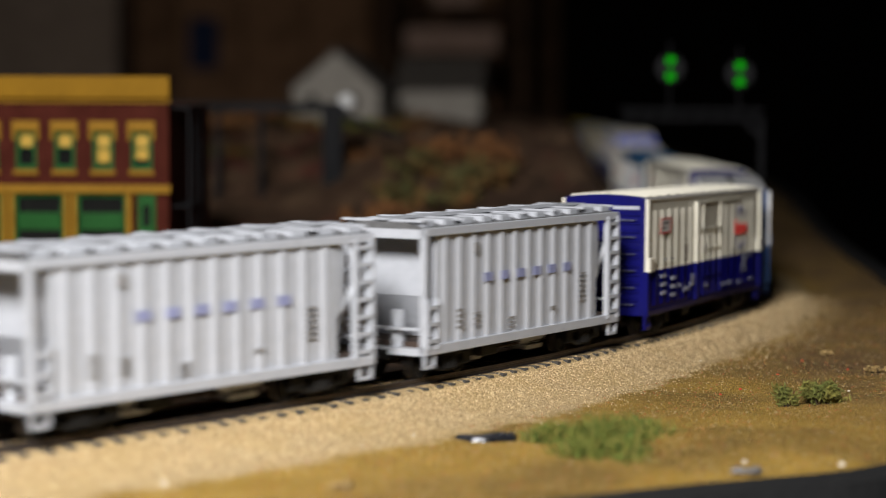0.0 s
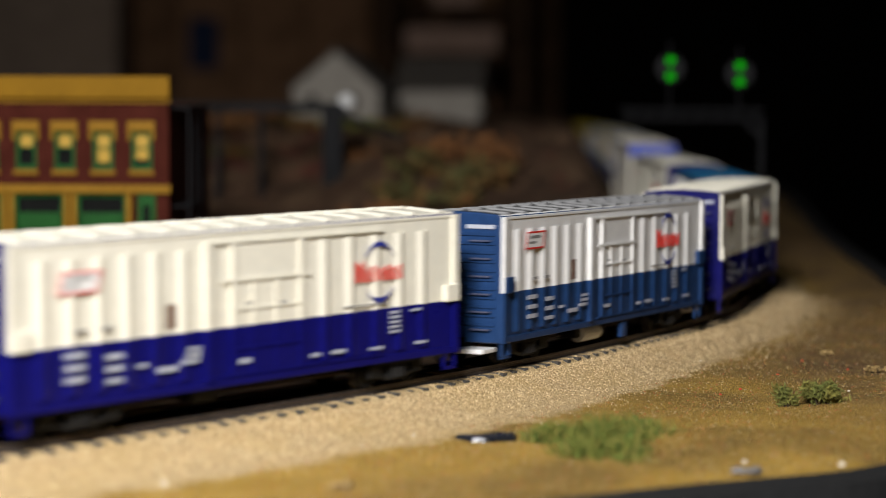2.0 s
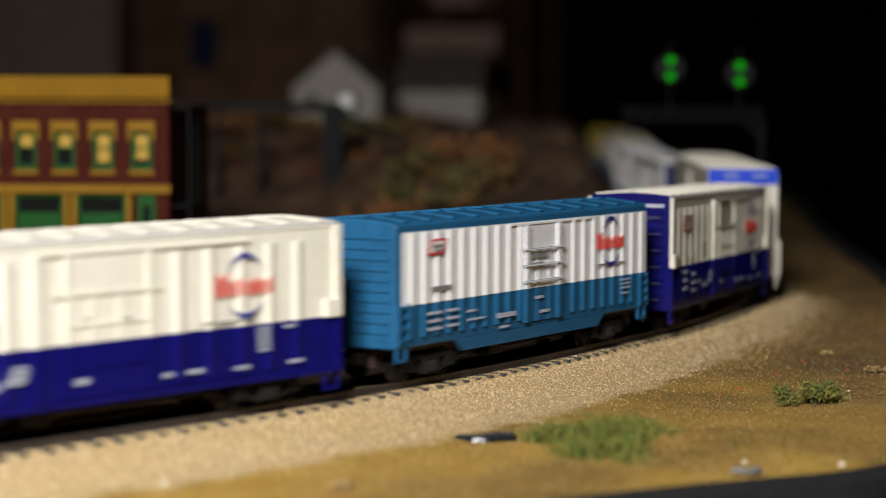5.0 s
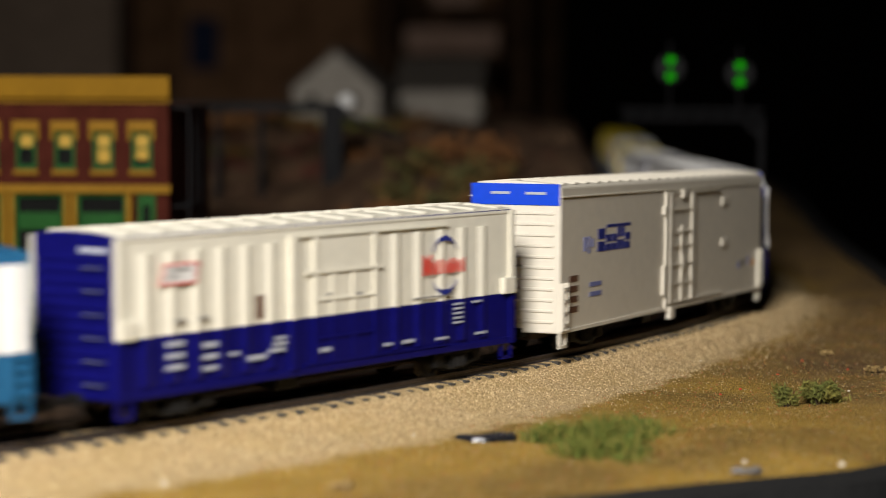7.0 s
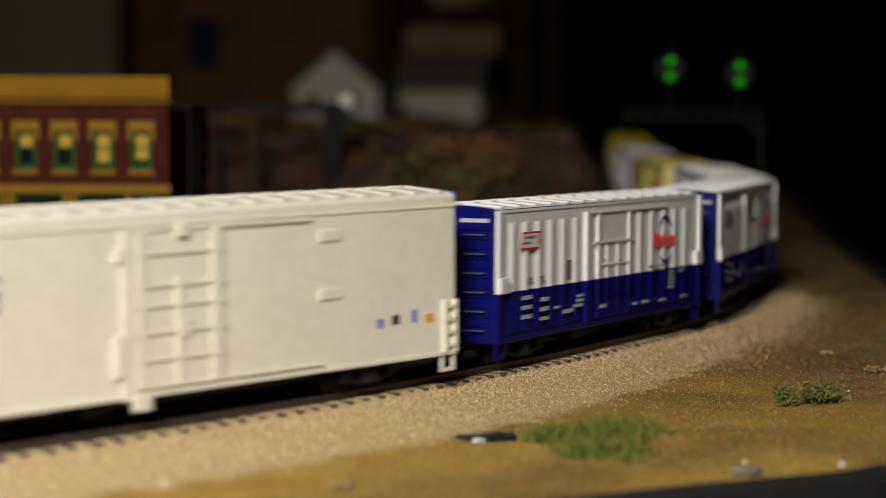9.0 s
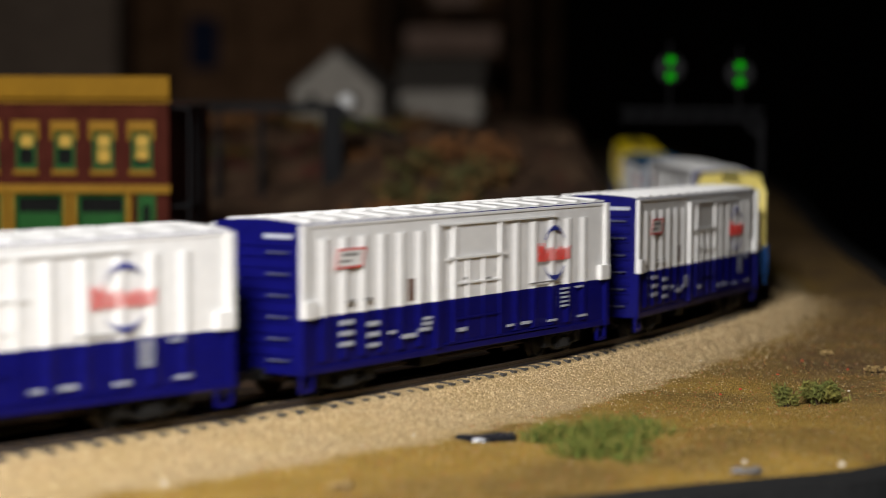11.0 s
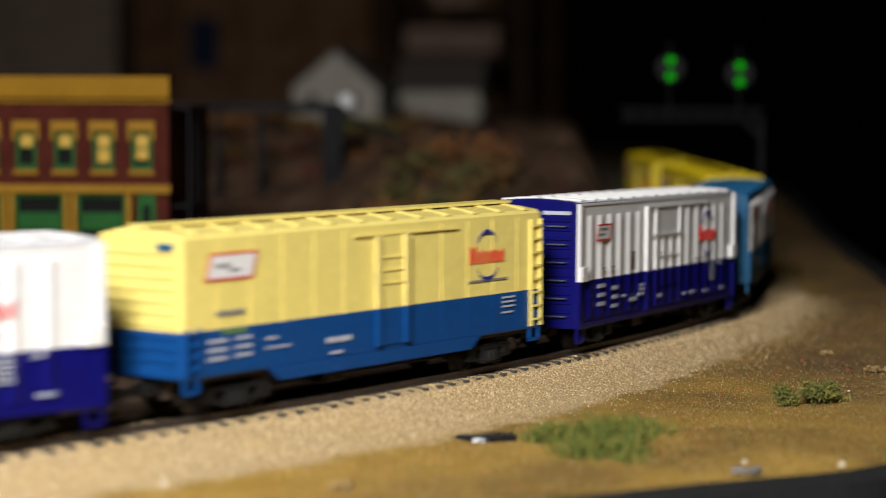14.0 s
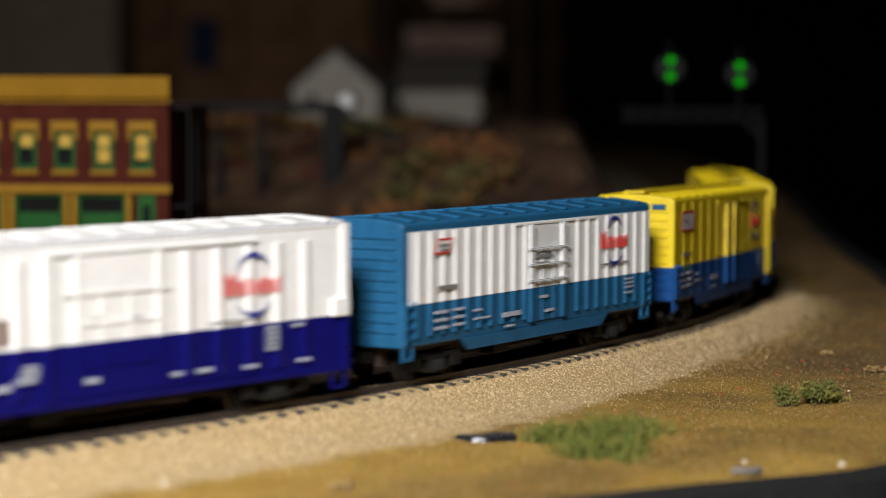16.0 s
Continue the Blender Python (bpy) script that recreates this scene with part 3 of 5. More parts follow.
def slanted_frame(bm, x0, x1, z0, z1, y, w, lean=0.0016):
    """A printed border leaning forward, with a white field inside."""
    for k, q in enumerate(((x0, x1, z0, z0 + w), (x0, x1, z1 - w, z1), (x0, x0 + w, z0 + w, z1 - w), (x1 - w, x1, z0 + w, z1 - w), (x0 + w, x1 - w, z0 + w, z1 - w))):
        old = set(bm.verts)
        box(bm, q[0], q[1], -y - (0.00013 if k < 4 else 0.00008), -y, q[2], q[3], 0 if k < 4 else 1)
        for v in set(bm.verts) - old:
            v.co.x += lean * (v.co.z - z0) / (z1 - z0)


def text_bars(car, rows, m, length, y):
    """Unreadable small writing as plain bars: rows of u, z, width, height."""
    bm = bmesh.new()
    t = 0.00013
    for u, z, w, h in rows:
        x = (u - 0.5) * length
        box(bm, x, x + w, -y - t, -y + 0.0001, z, z + h)
    data = mesh("lettering", bm, m)
    for turn in (0, 180):
        tagged(part("lettering", data, None, car, at=pose(0, 0, 0, 0, 0, turn)), kind="stuff")


def ladder(car, x0, x1, z0, z1, rungs, y, m, r=0.00035):
    bm = bmesh.new()
    for x in (x0, x1):
        box(bm, x - r, x + r, -y - 2 * r, -y + 0.0009, z0, z1)
    data = mesh("ladder", bm, m)
    bm = bmesh.new()
    box(bm, x0, x1, -y - 2 * r, -y - 0.2 * r, -r, r)
    rung = mesh("rung", bm, m)
    for turn in (0, 180):
        la = part("ladder", data, None, car, at=pose(0, 0, 0, 0, 0, turn))
        for k in range(rungs):
            part("rung", rung, None, la, at=pose(0, 0, z0 + (z1 - z0) * (k + 0.5) / rungs))


def end_ribs(car, length, w, z0, z1, n, m, zm=None, m2=None):
    bm = bmesh.new()
    prism(bm, [lambda y: (0, y, -0.0008), lambda y: (-0.0007, y, -0.0003), lambda y: (-0.0007, y, 0.0003), lambda y: (0, y, 0.0008)], -w / 2 + 0.0025, w / 2 - 0.0025)
    low, up = mesh("end_rib", bm, m), None
    if m2:
        up = low.copy()
        up.materials.clear()
        up.materials.append(m2)
    for k in range(n):
        z = z0 + (z1 - z0) * k / (n - 1)
        data = up if (m2 and z > zm) else low
        part("end_rib", data, None, car, at=pose(-length / 2 + 0.0002, 0, z))
        part("end_rib", data, None, car, at=pose(length / 2 - 0.0002, 0, z, 0, 0, 180))


def roof_ribs(car, length, w, z, crown, n, m, slope=0.0, width=0.0016):
    bm = bmesh.new()
    h = w / 2 * 0.95
    for sgn in (-1, 1):
        p = [(-width / 2, 0), (-width * 0.25, 0.0007), (width * 0.25, 0.0007), (width / 2, 0)]
        lo = [bm.verts.new((x, sgn * h, z + crown * 0.42 + dz)) for x, dz in p]
        hi = [bm.verts.new((x + slope, sgn * 0.0012, z + crown * 0.97 + dz)) for x, dz in p]
        for k in range(3):
            bm.faces.new((lo[k], lo[k + 1], hi[k + 1], hi[k]))
        bm.faces.new(lo)
        bm.faces.new(hi)
    bmesh.ops.recalc_face_normals(bm, faces=bm.faces)
    data = mesh("roof_rib", bm, m)
    for k in range(n):
        part("roof_rib", data, None, car, at=pose((-0.5 + (k + 0.5) / n) * length, 0, 0))


def end_ladder(car, length, z0, z1, n):
    """Grab irons up each end, beside the corner."""
    bm = boxes((-0.0011, -0.0007, -0.0038, 0.0038, -0.00025, 0.00025), (-0.0011, 0.0008, -0.0038, -0.0034, -0.00025, 0.00025), (-0.0011, 0.0008, 0.0034, 0.0038, -0.00025, 0.00025))
    iron = mesh("grab_iron", bm, GLINTIRON)
    for k in range(n):
        z = z0 + (z1 - z0) * k / (n - 1)
        part("grab_iron", iron, None, car, at=pose(-length / 2 - 0.0004, -0.0085, z))
        part("grab_iron", iron, None, car, at=pose(length / 2 + 0.0004, 0.0085, z, 0, 0, 180))


def sill_steps(car, length, m, y, zb=ZB):
    bm = bmesh.new()
    for a in (-0.0026, 0.0026):
        box(bm, a - 0.0004, a + 0.0004, -y - 0.0001, -y + 0.0009, zb - 0.0048, zb + 0.0015)
    box(bm, -0.003, 0.003, -y - 0.0001, -y + 0.0009, zb - 0.0052, zb - 0.0042)
    data = mesh("sill_step", bm, m)
    for turn in (0, 180):
        for e in (-1, 1):
            part("sill_step", data, None, car, at=pose(0, 0, 0, 0, 0, turn) @ pose(e * (length / 2 - 0.0035), 0, 0))


def fitted(parent, rows, *mats):
    """Separate small box-shaped pieces under a part; rows of a name and one or two boxes."""
    for name, *bs in rows:
        bm = bmesh.new()
        for r in bs:
            box(bm, *r, bevel=0.00012)
        part(name, bm, list(mats), parent)


def car_root(name, label, length):
    car = thing(name, label, "freight car", GROUP)
    LENGTH[name] = length
    return car


def ribbed_boxcar(length, low, up, roof, label, end=None, roof_ink=None, zt=ZT, emblem_size=0.0178, board=None):
    """Boxcar with outside posts, a framed sliding door in the middle and a two-tone side."""
    car = car_root("boxcar", label, length)
    inner = W - 0.0022
    end = end or low
    y = inner / 2
    part("body", hull(length, inner, ZB, ZM, zt, 0.0016, 0, 1, 2, 3), [low, up, roof, end], car)
    rib = mesh("rib", rib_mesh(0.0009, 0.0054, ZB + 0.0034, zt - 0.0046, ZM), low, up)
    for u in (0.062, 0.117, 0.172, 0.226, 0.282, 0.340, 0.657, 0.720, 0.785, 0.845, 0.905):
        for turn in (0, 180):
            a = (u - 0.5) * length
            part("rib", rib, None, car, at=pose(0, 0, 0, 0, 0, turn) @ pose(a, -y, 0))
    # corner posts and the chords along top and bottom
    for name, r, m in (("corner_post", None, None), ("side_sill", (-length / 2, length / 2, -y - 0.0005, -y + 0.0003, ZB, ZB + 0.0022), low),
                       ("top_chord", (-length / 2, length / 2, -y - 0.0003, -y + 0.0003, zt - 0.0010, zt), up)):
        if r is None:
            data = mesh(name, boxes((-0.0013, 0.0013, -y - 0.0010, -y + 0.0003, ZB, ZM, 0), (-0.0013, 0.0013, -y - 0.0010, -y + 0.0003, ZM, zt, 1)), low, up)
            for turn in (0, 180):
                for e in (-1, 1):
                    part(name, data, None, car, at=pose(0, 0, 0, 0, 0, turn) @ pose(e * (length / 2 - 0.0013), 0, 0))
        else:
            data = mesh(name, boxes(r, bevel=0.0002), m)
            both_sides(lambda at: part(name, data, None, car, at=at))
    # door: two-colour panel, stiles and locking bars
    d0, d1 = (0.441 - 0.5) * length, (0.605 - 0.5) * length
    top = zt - 0.0035
    zc = ZM + (top - ZM) * 0.55
    panel = mesh("door", boxes((d0, d1, -y - 0.0004, -y + 0.0002, ZB + 0.003, ZM, 0), (d0, d1, -y - 0.0004, -y + 0.0002, ZM, top, 1)), low, up)
    stile = mesh("stile", boxes((0, 0.0019, -y - 0.0010, -y - 0.0003, ZB + 0.003, ZM, 0), (0, 0.0019, -y - 0.0010, -y - 0.0003, ZM, top, 1)), low, up)
    bar = mesh("locking_bar", boxes((0, 0.0016, -y - 0.0008, -y - 0.0003, ZB + 0.003, ZM, 0), (0, 0.0016, -y - 0.0008, -y - 0.0003, ZM, zc, 1)), low, up)
    cross = [mesh("door_bar", boxes((d0 - 0.004, d1 + 0.002, -y - 0.0011, -y - 0.0007, zc - 0.0004, zc + 0.0004)), up), mesh("door_bar", boxes((d0, d1, -y - 0.0009, -y - 0.0003, ZM + 0.0045, ZM + 0.0051)), up),
             mesh("door_bar", boxes((d0, d1, -y - 0.0009, -y - 0.0003, ZB + 0.010, ZB + 0.0106)), low)]
    for turn in (0, 180):
        door = part("door", panel, None, car, "sliding door with locking bars", at=pose(0, 0, 0, 0, 0, turn))
        for x in (d0, d1 - 0.0019):
            part("stile", stile, None, door, at=pose(x, 0, 0))
        for x in (d0 * 0.72 + d1 * 0.28, (d0 + d1) / 2 + 0.003):
            part("locking_bar", bar, None, door, at=pose(x, 0, 0))
        for c in cross:
            part("door_bar", c, None, door)
    guide = mesh("door_post", boxes(((0.391 - 0.5) * length - 0.0016, (0.391 - 0.5) * length + 0.0016, -y - 0.0013, -y + 0.0002, ZB + 0.002, ZM, 0),
                                    ((0.391 - 0.5) * length - 0.0016, (0.391 - 0.5) * length + 0.0016, -y - 0.0013, -y + 0.0002, ZM, zt - 0.0028, 1)), low, up)
    both_sides(lambda at: part("door_post", guide, None, car, at=at))
    rail = mesh("door_track", boxes(((0.385 - 0.5) * length, (0.80 - 0.5) * length, -y - 0.0010, -y - 0.0002, zt - 0.0036, zt - 0.0030)), up)
    both_sides(lambda at: part("door_track", rail, None, car, at=at))
    lower = mesh("door_rail", boxes(((0.42 - 0.5) * length, (0.80 - 0.5) * length, -y - 0.0009, -y - 0.0002, ZB + 0.0024, ZB + 0.0030)), low)
    both_sides(lambda at: part("door_rail", lower, None, car, at=at))
    block = mesh("tack_board", boxes((-0.0032, 0.0032, -y - 0.0017, -y + 0.0002, ZM - 0.0002, ZM + 0.0052), bevel=0.0003), board or up)
    for turn in (0, 180):
        for e in (-1, 1):
            part("tack_board", block, None, car, at=pose(0, 0, 0, 0, 0, turn) @ pose(e * (length / 2 - 0.0036), 0, 0))
    roof_ribs(car, length, inner, zt, 0.0016, 14, roof_ink or roof, width=0.0030)
    end_ribs(car, length, inner, ZB + 0.006, zt - 0.006, 11, end)
    yo = y + 0.0009
    emblem(car, 0.79, 0.0368, emblem_size, length, yo)
    # the framed box of small print
    bm = bmesh.new()
    x0, x1, z0, z1 = (0.088 - 0.5) * length, (0.165 - 0.5) * length, 0.0390, 0.0450
    slanted_frame(bm, x0, x1, z0, z1, yo, 0.0006)
    frame_mesh = mesh("printed_frame", bm, RED, WHITE)
    both_sides(lambda at: part("printed_frame", frame_mesh, None, car, "red printed frame", at=at))
    text_bars(car, [(0.100, 0.0408, 0.006, 0.0008), (0.108, 0.0426, 0.008, 0.001), (0.12, 0.0285, 0.004, 0.0009), (0.17, 0.0285, 0.004, 0.0009), (0.70, 0.0268, 0.020, 0.0005)], GREYINK, length, yo)
    text_bars(car, [(0.475, 0.0312, 0.004, 0.0008), (0.475, 0.0292, 0.004, 0.0008), (0.545, 0.0302, 0.004, 0.0010)], GREYINK, length, y + 0.0004)
    flat(car, "placard", 0.305, 0.325, 0.0265, 0.0335, BROWNINK, length, y, "brown placard")
    text_bars(car, [(0.10, 0.0220, 0.007, 0.0014), (0.10, 0.0187, 0.007, 0.0014), (0.10, 0.0155, 0.007, 0.0014), (0.18, 0.0205, 0.006, 0.0014), (0.18, 0.0172, 0.006, 0.0014), (0.18, 0.0140, 0.006, 0.0012),
                    (0.24, 0.0172, 0.004, 0.0009), (0.28, 0.0150, 0.008, 0.0014), (0.33, 0.0165, 0.007, 0.0011), (0.34, 0.0183, 0.006, 0.0010), (0.345, 0.0200, 0.005, 0.0009),
                    (0.455, 0.0145, 0.005, 0.0012), (0.62, 0.0135, 0.004, 0.0009), (0.67, 0.0135, 0.006, 0.0010), (0.765, 0.0130, 0.006, 0.0008),
                    (0.815, 0.0235, 0.005, 0.0007), (0.815, 0.0220, 0.005, 0.0007), (0.815, 0.0205, 0.005, 0.0007), (0.815, 0.0190, 0.005, 0.0007), (0.815, 0.0175, 0.005, 0.0007), (0.87, 0.0235, 0.005, 0.0007), (0.88, 0.0130, 0.006, 0.0008)],
              WHITEINK, length, yo)
    bm = bmesh.new()
    box(bm, -length / 2 - 0.0004, -length / 2 + 0.0003, -0.0135, -0.0030, zt - 0.0040, zt - 0.0027)
    part("end_lettering", bm, WHITEINK, car)
    end_ladder(car, length, ZB + 0.0045, zt - 0.008, 6)
    sill_steps(car, length, low, y)
    running_gear(car, length, length * 0.35)
    return car


def panel_boxcar(length, low, up, roof, end_low, end_up, label, frame_mat=None, ribs=0, pale_text=WHITEINK, roof_n=12, door_u=(0.46, 0.60), crown=0.0026, zt=ZT):
    """Boxcar with a tabbed sill, a lighter side panel, close posts or smooth sheets, and corrugated ends."""
    car = car_root("boxcar", label, length)
    inner = W - 0.0016
    y = inner / 2
    zb = ZB + 0.0035
    up_edge = frame_mat or up
    part("body", hull(length, inner, zb, ZM, zt, crown, 0, 1, 2, 3, end_split=end_up is not end_low), [low, up_edge, roof, end_low], car)
    if frame_mat:
        bm = boxes((-length / 2 + 0.0035, length / 2 - 0.0012, -y - 0.0003, -y + 0.0002, ZM, zt - 0.0022))
        data = mesh("side_panel", bm, up)
        both_sides(lambda at: part("side_panel", data, None, car, "white side panel", at=at))
    # sill with a deeper middle
    a, b = length * 0.30, length * 0.27
    bm = bmesh.new()
    prism(bm, [lambda q: (-a, q, zb + 0.0004), lambda q: (-b, q, ZB - 0.0002), lambda q: (b, q, ZB - 0.0002), lambda q: (a, q, zb + 0.0004)], -y - 0.0003, -y + 0.001)
    data = mesh("side_sill", bm, low)
    both_sides(lambda at: part("side_sill", data, None, car, at=at))
    if ribs:
        rib = mesh("rib", rib_mesh(0.0008, 0.0022, zb + 0.003, zt - 0.0026, ZM), low, up)
        for k in range(ribs):
            u = 0.045 + 0.92 * k / (ribs - 1)
            if door_u[0] - 0.02 < u < door_u[1] + 0.02:
                continue
            for turn in (0, 180):
                part("rib", rib, None, car, at=pose(0, 0, 0, 0, 0, turn) @ pose((u - 0.5) * length, -y - 0.0002, 0))
    else:
        seam = mesh("seam", boxes((-0.00025, 0.00025, -y - 0.0002, -y + 0.0002, zb + 0.001, ZM, 0), (-0.00025, 0.00025, -y - 0.0002, -y + 0.0002, ZM, zt - 0.001, 1)), low, up)
        for u in (0.08, 0.16, 0.24, 0.32, 0.40, 0.68, 0.76, 0.84, 0.92):
            for turn in (0, 180):
                part("seam", seam, None, car, at=pose(0, 0, 0, 0, 0, turn) @ pose((u - 0.5) * length, 0, 0))
    d0, d1 = (door_u[0] - 0.5) * length, (door_u[1] - 0.5) * length
    top = zt - 0.0032
    panel = mesh("door", boxes((d0, d1, -y - 0.0005, -y + 0.0002, zb + 0.002, ZM, 0), (d0, d1, -y - 0.0005, -y + 0.0002, ZM, top, 1)), low, up)
    rows = []
    for x, w in ((d0 - 0.0006, 0.0024), (d1 - 0.0022, 0.0026)):
        rows.append(("stile", (x, x + w, -y - 0.0015, -y - 0.0004, zb + 0.002, ZM, 0), (x, x + w, -y - 0.0015, -y - 0.0004, ZM, top, 1)))
    if ribs:
        for x in (d0 * 0.66 + d1 * 0.34, d0 * 0.33 + d1 * 0.67):
            rows.append(("locking_bar", (x, x + 0.0009, -y - 0.0010, -y - 0.0004, zb + 0.002, ZM, 0), (x, x + 0.0009, -y - 0.0010, -y - 0.0004, ZM, ZM + (top - ZM) * 0.6, 1)))
        for k in (0.1, 0.35, 0.6):
            z = ZM + (top - ZM) * k
            rows.append(("door_bar", (d0 - 0.002, d1 + 0.002, -y - 0.0019, -y - 0.0012, z, z + 0.0007, 1)))
    for turn in (0, 180):
        door = part("door", panel, None, car, "sliding door with raised stiles", at=pose(0, 0, 0, 0, 0, turn))
        fitted(door, rows, low, up)
    rail = mesh("door_track", boxes(((door_u[0] - 0.06 - 0.5) * length, (door_u[1] + 0.15 - 0.5) * length, -y - 0.0008, -y - 0.0002, top, top + 0.0006)), up)
    both_sides(lambda at: part("door_track", rail, None, car, at=at))
    roof_ribs(car, length, inner, zt, crown, roof_n, roof, slope=0.004, width=0.0032)
    bm = boxes((-length / 2, length / 2, -0.0042, 0.0042, zt + crown + 0.0004, zt + crown + 0.0012))
    if not ribs:
        part("running_board", bm, roof, car)
    else:
        bm.free()
    end_ribs(car, length, inner, zb + 0.005, zt - 0.004, 10, end_low, ZM, end_up)
    ladder(car, length / 2 - 0.0065, length / 2 - 0.0008, zb + 0.001, zt - 0.002 if not ribs else ZM, 8 if not ribs else 4, y + 0.0003, low if ribs else up)
    ladder(car, -length / 2 + 0.0008, -length / 2 + 0.0060, zb + 0.001, ZM + 0.001, 4, y + 0.0003, low)
    yo = y + (0.0010 if ribs else 0.0003)
    emblem(car, 0.82, 0.0385, 0.0172 if ribs else 0.0160, length, yo)
    bm = bmesh.new()
    x0, x1, z0, z1 = ((0.095 if ribs else 0.048) - 0.5) * length, ((0.15 if ribs else 0.162) - 0.5) * length, 0.0405 if ribs else 0.0390, 0.0455 if ribs else 0.0468
    slanted_frame(bm, x0, x1, z0, z1, yo, 0.0007, 0.0026)
    fm = mesh("printed_frame", bm, RED, WHITE)
    both_sides(lambda at: part("printed_frame", fm, None, car, "red printed frame", at=at))
    text_bars(car, [(0.115 if ribs else 0.075, 0.0425, 0.006, 0.0012), (0.12 if ribs else 0.105, 0.0412, 0.005, 0.0010), (0.11 if ribs else 0.075, 0.0290, 0.012, 0.0014), (0.48, 0.0355, 0.012, 0.0012), (0.48, 0.0335, 0.009, 0.0006), (0.76, 0.0300, 0.022, 0.0006)], GREYINK, length, yo)
    lead = 0.10 if ribs else 0.055
    text_bars(car, [(lead, 0.0215, 0.008, 0.0010), (lead, 0.0190, 0.008, 0.0010), (lead, 0.0165, 0.008, 0.0010), (lead + 0.065, 0.0217, 0.007, 0.0009), (lead + 0.065, 0.0192, 0.007, 0.0009), (lead + 0.065, 0.0168, 0.007, 0.0009), (lead + 0.14, 0.0205, 0.005, 0.0008), (lead + 0.14, 0.0178, 0.011, 0.0006), (0.35, 0.0170, 0.012, 0.0016),
                    (0.36, 0.0135, 0.006, 0.0008), (0.50, 0.0215, 0.005, 0.0010), (0.52, 0.0165, 0.006, 0.0010), (0.87, 0.0235, 0.007, 0.0006), (0.87, 0.0220, 0.007, 0.0006), (0.87, 0.0205, 0.007, 0.0006), (0.87, 0.0185, 0.006, 0.0006)],
              pale_text, length, yo)
    if not ribs:
        for z in (ZM + 0.0075, ZM + 0.0115, ZM + 0.0155):
            flat(car, "door_rung", door_u[0] + 0.012, door_u[1] - 0.012, z, z + 0.0006, up, length, y + 0.0006, t=0.0003)
        part("end_label", boxes((-length / 2 - 0.0009, -length / 2 + 0.0003, -0.0130, -0.0075, zt - 0.0032, zt - 0.0012)), TEAL, car, "small blue end label")
        flat(car, "label", 0.090, 0.150, 0.0236, 0.0249, GREENLABEL, length, y, "dull green label")
    sill_steps(car, length, low, y, zb + 0.001)
    running_gear(car, length, length * 0.35)
    return car


